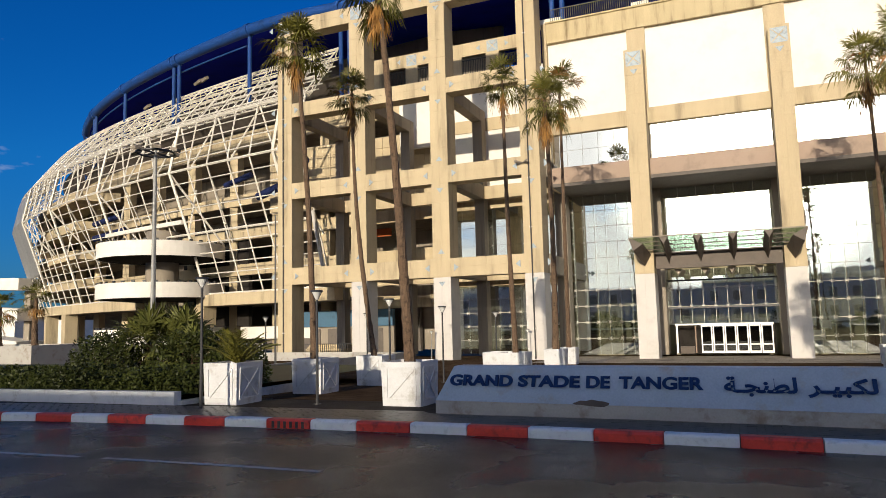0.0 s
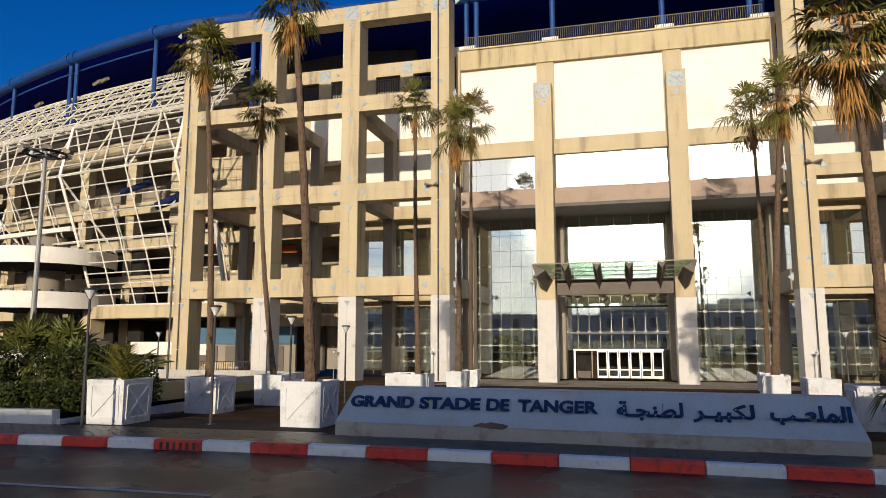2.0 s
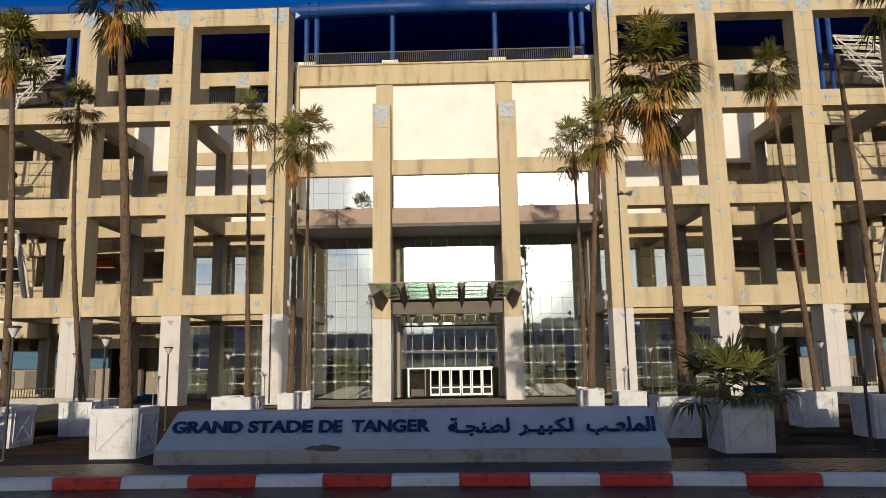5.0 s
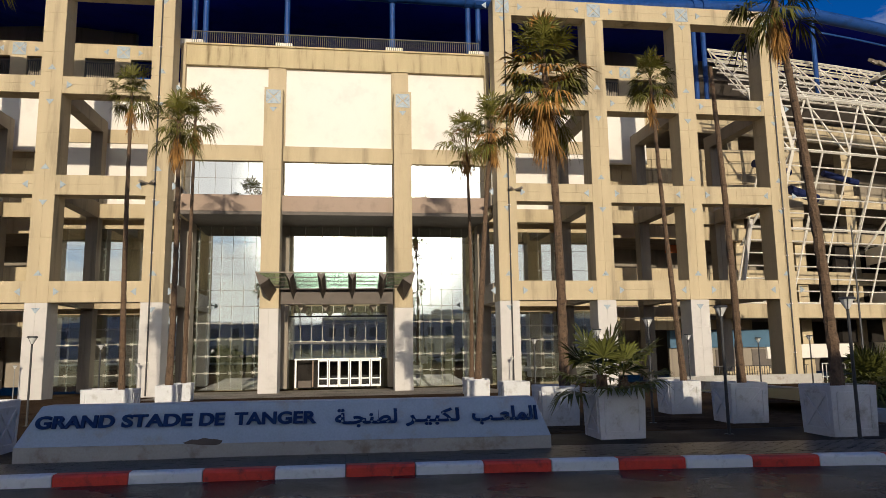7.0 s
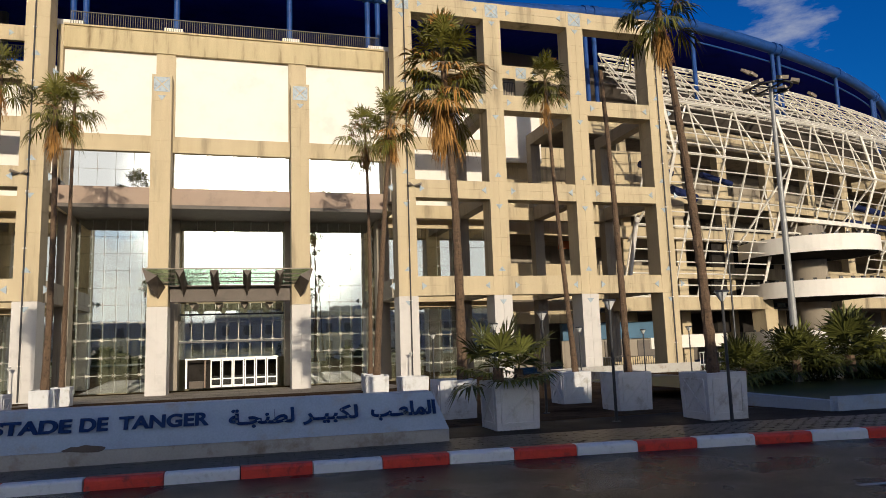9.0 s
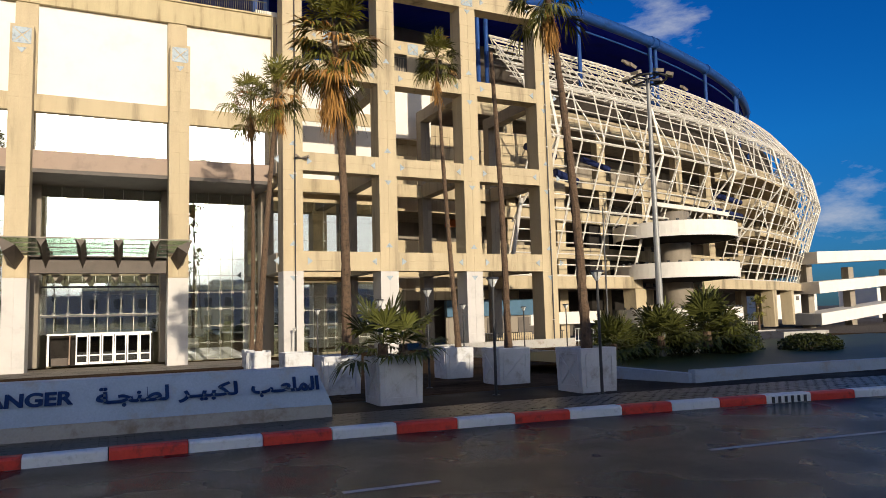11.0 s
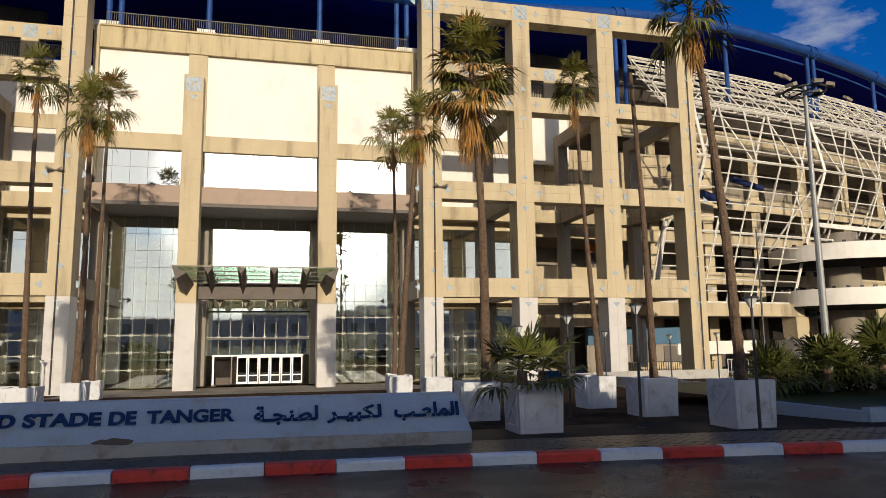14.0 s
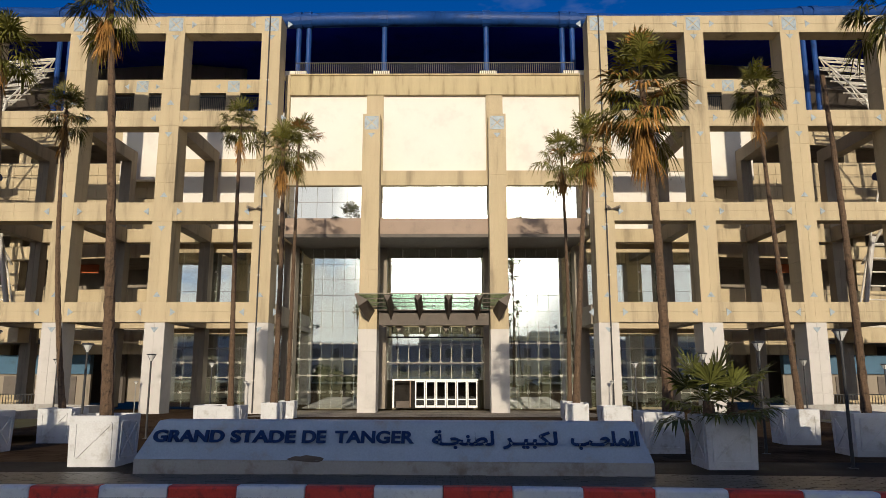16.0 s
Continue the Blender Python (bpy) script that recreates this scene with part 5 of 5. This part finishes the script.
def lamp_mast(x, y, top):
    th = thing("lamp_mast", (x, y, ground_z(x, y) if abs(x) < 11 else 0.08), "tall galvanised mast with a ring of floodlights", "lamp mast", "lamp masts")
    bm = bmesh.new()
    tube(bm, (0, 0, 0), (0, 0, top), 0.125 if x > 0 else 0.095, 0.06, seg=12)
    part("pole", bm, M_GALV, th)
    bm = bmesh.new()
    pts_ = [(0.62 * math.cos(i * math.tau / 20), 0.62 * math.sin(i * math.tau / 20), top - 0.15) for i in range(20)]
    for a, b in zip(pts_, pts_[1:] + pts_[:1]):
        tube(bm, a, b, 0.04, seg=5)
    for k in range(4):
        t = k * math.tau / 4
        tube(bm, (0, 0, top - 0.15), (0.62 * math.cos(t), 0.62 * math.sin(t), top - 0.15), 0.03, seg=5)
    crown_ring = part("ring", bm, M_DARK, th)
    for k in range(6):
        t = k * math.tau / 6 + 0.3
        bm = bmesh.new()
        box(bm, -0.12, 0.12, -0.14, 0.14, -0.07, 0.04)
        ob = part("floodlight", bm, M_SHADEC, crown_ring)
        ob.location = (0.72 * math.cos(t), 0.72 * math.sin(t), top - 0.05)
        ob.rotation_euler = (0.0, 0.35, t)


lamp_mast(17.2, -30.0, 9.55)
lamp_mast(-17.1, -30.0, 7.75)
for x, y, h in ((23.0, -20.0, 7.4), (-19.5, -20.0, 7.6)):
    th = thing("flagpole", (x, y, ground_z(x, y)), "thin dark bare flagpole", "pole", "flagpoles")
    bm = bmesh.new()
    tube(bm, (0, 0, 0), (0, 0, h), 0.055, 0.03, seg=8)
    part("pole", bm, M_DARK, th)

# low terrace walls that run back beside the plaza to the wings
for s in (-1, 1):
    th = thing("terrace_wall", (0, 0, 0), "low grey terrace wall that runs back to the wing", "wall", "terrace walls", kind="structure")
    pl = [(s * 34.0, -25.5), (s * 18.0, -24.5), (s * 20.5, -4.0), (s * 26.3, -1.2), (s * 34.5, -1.2)]
    for (xa, ya), (xb, yb) in zip(pl, pl[1:]):
        d = Vector((xb - xa, yb - ya, 0))
        q = d.normalized().cross(Vector((0, 0, 1))) * 0.12
        P4 = [(xa + q.x, ya + q.y), (xb + q.x, yb + q.y), (xb - q.x, yb - q.y), (xa - q.x, ya - q.y)]
        part("wall_length", skin([[(u, v, -1.4) for u, v in P4], [(u, v, 0.05 - 0.022 * (v + 25)) for u, v in P4]]), M_PLINTH, th)
    rl = thing("railing", (0, 0, 0), "white painted steel railing at the foot of the bowl", "railing", "white railings")
    for i in range(70):
        x = s * (34.8 + i * 0.3)
        bm = bmesh.new()
        box(bm, x - 0.02, x + 0.02, -1.0, -0.96, -1.2, 0.25)
        part("baluster", bm, M_STEELW, rl)
    for z in (-0.75, 0.2):
        boxpart("rail", (min(s * 34.8, s * 56), max(s * 34.8, s * 56), -1.01, -0.95, z, z + 0.05), M_STEELW, rl)
    # gate house under the outer bay
    gh = thing("gate_booth", (0, 0, 0), "blue and white ticket gate with a dark opening and steps", "gate", "ticket gates")
    x0, x1 = sorted((s * 30.0, s * 42.0))
    boxpart("fascia", (x0, x1, 13.0, 13.6, 1.4, 3.0), M_TEAL, gh, "faded blue painted fascia")
    boxpart("wall", (x0, x1, 13.3, 13.6, -1.3, 1.397), M_SHADEC, gh)
    # dark sheets on the solid wall stand for the shade in the openings
    for k in range(3):
        boxpart("opening", (x0 + 0.9 + 3.6 * k, x0 + 3.6 + 3.6 * k, 13.2, 13.29, -1.2, 1.2), M_SOFFIT, gh, "dark opening")
    for k in range(5):
        boxpart("step", (s * 36 - 2.2, s * 36 + 2.2, 9.5 + 0.35 * k, 13.1, -1.2 + 0.18 * k, -1.02 + 0.18 * k), M_CREAM, gh)
    gr = thing("gate_railing", (0, 0, 0), "thin dark railing before the ticket gate", "railing", "gate railings")
    bar_row(gr, min(s * 29.4, s * 38.6), max(s * 29.4, s * 38.6), 6.0, -1.38, -0.1, 0.22, w=0.02)
    boxpart("rail", (min(s * 29.4, s * 38.6), max(s * 29.4, s * 38.6), 5.96, 6.04, -0.12, -0.06), M_DARK, gr)
    ob = tagged(boxpart("banner", (s * 32.4 - 1.0, s * 32.4 + 1.0, 15.8, 15.9, 10.6, 11.9), mat("orange_cloth", (0.5, 0.12, 0.03), 0.8)), "orange cloth banner on the gallery", "banner", "gallery banners")

    # cream panelled wall that closes the outer bays and runs on behind the lattice
    pw = thing("panel_wall", (0, 0, 0), "cream concrete wall of large panels behind the open frame", "wall", "panel walls", kind="structure")
    bm = bmesh.new()
    box(bm, 0.015, 1.485, 0.0, 0.12, 0.015, 1.055)
    panel = mesh_of("panel", bm, M_CREAM)
    for i in range(13):
        for z in [13.5 + 1.07 * k for k in range(6)] + [3.05 + 1.07 * k for k in range(2)]:
            if i > 7 and z < 10:
                continue
            ob = new("panel", panel)
            ob.parent = pw
            ob.location = ((s * (24.2 + 1.5 * i)) - (1.5 if s < 0 else 0.0), 11.9 if z > 10 else 12.8, z)
    boxpart("core", (min(s * 24.2, s * 43.7), max(s * 24.2, s * 43.7), 12.03, 12.3, 13.4, 20.0), M_SHADEC, pw)
    rk = thing("raking_strut", (s * 33.3, 6.0, 6.36), "pale raking steel strut in the outer bay", "strut", "raking struts")
    bm = bmesh.new()
    tube(bm, (0, 0, 0), (s * 1.2, 0, 5.76), 0.2, seg=10)
    part("tube", bm, M_PALE, rk)

# camera brackets on the inner columns
for s in (-1, 1):
    th = thing("security_camera", (s * 12.6, -0.12, 12.95), "small twin security camera on the column", "camera", "security cameras")
    for k in (-1, 1):
        bm = bmesh.new()
        tube(bm, (0, 0.12, 0), (k * 0.45, -0.4, 0.05), 0.05, 0.11, seg=8)
        part("housing", bm, M_SHADEC, th)

# houses on the skyline at both ends of the road
random.seed(21)
for s in (-1, 1):
    for k in range(9):
        x, y, w, h = s * (170 + 16 * k), random.uniform(60, 150), random.uniform(9, 15), random.uniform(5, 11)
        th = thing("far_house", (x, y, -2.2), "small white flat-roofed house in the distance", "house", "far houses")
        boxpart("wall", (-w / 2, w / 2, -5, 5, 0, h), M_WHITE, th)
        for i in range(3):
            boxpart("window", (-w / 2 + (i + 0.5) * w / 3 - 0.7, -w / 2 + (i + 0.5) * w / 3 + 0.7, -5.06, -5.003, h - 2.6, h - 1.2), M_SOFFIT, th)

# ---- road marks ----
for x0, x1, y in ((-7.66, -4.05, -40.05), (-12.4, -8.1, -40.05), (-17.5, -13.6, -40.05), (7.9, 12.0, -40.25), (3.1, 4.2, -40.25), (13.5, 18.0, -40.25)):
    n = 8
    line_y = lambda x: y - 0.0050 * (x + 3) ** 2
    vs_ = [(x0 + (x1 - x0) * i / n, line_y(x0 + (x1 - x0) * i / n)) for i in range(n + 1)]
    bm = bmesh.new()
    a_ = [bm.verts.new((u, v + 0.05, -0.146)) for u, v in vs_]
    b_ = [bm.verts.new((u, v - 0.05, -0.146)) for u, v in vs_]
    for i in range(n):
        bm.faces.new((b_[i], b_[i + 1], a_[i + 1], a_[i]))
    part("lane_line", bm, M_LINE, ROAD)

# ---- paving blocks behind the kerb ----
random.seed(9)
bm = bmesh.new()
box(bm, -0.115, 0.115, -0.055, 0.055, -0.03, 0.0)
BLOCK = mesh_of("paving_block", bm, mat("paving_block", (0.048, 0.042, 0.036), 0.38, var=0.2, scale=3, bump=0.4, island=0.4))
count = 0
rest = []
for r in range(14):
    for c in range(-70, 75):
        x = c * 0.24 + (0.12 if r % 2 else 0)
        y = KERB_Y(x) + 0.27 + r * 0.12
        if y > -35.45 and -4.8 < x < 4.9:
            continue
        z = ground_z(x, y) + 0.012 + random.uniform(-0.004, 0.004)
        if -1.5 < x < 5.0 and r < 11:
            ob = new("paving_block", BLOCK)
            ob.parent = PAVEMENT
            ob.location = (x, y, z)
            count += 1
        else:
            rest.append((x, y, z))
verts, faces = [], []
for x, y, z in rest:
    b = len(verts)
    verts += [(x + u, y + v, z + w) for w in (-0.03, 0.0) for u, v in ((-0.115, -0.055), (0.115, -0.055), (0.115, 0.055), (-0.115, 0.055))]
    faces += [[b + i for i in q] for q in ((4, 5, 6, 7), (0, 1, 5, 4), (1, 2, 6, 5), (2, 3, 7, 6), (3, 0, 4, 7))]
me = bpy.data.meshes.new("paving_blocks")
me.from_pydata(verts, [], faces)
me.materials.append(BLOCK.materials[0])
ob = new("paving_blocks", me)
ob.parent = PAVEMENT
tagged(ob, kind="stuff")
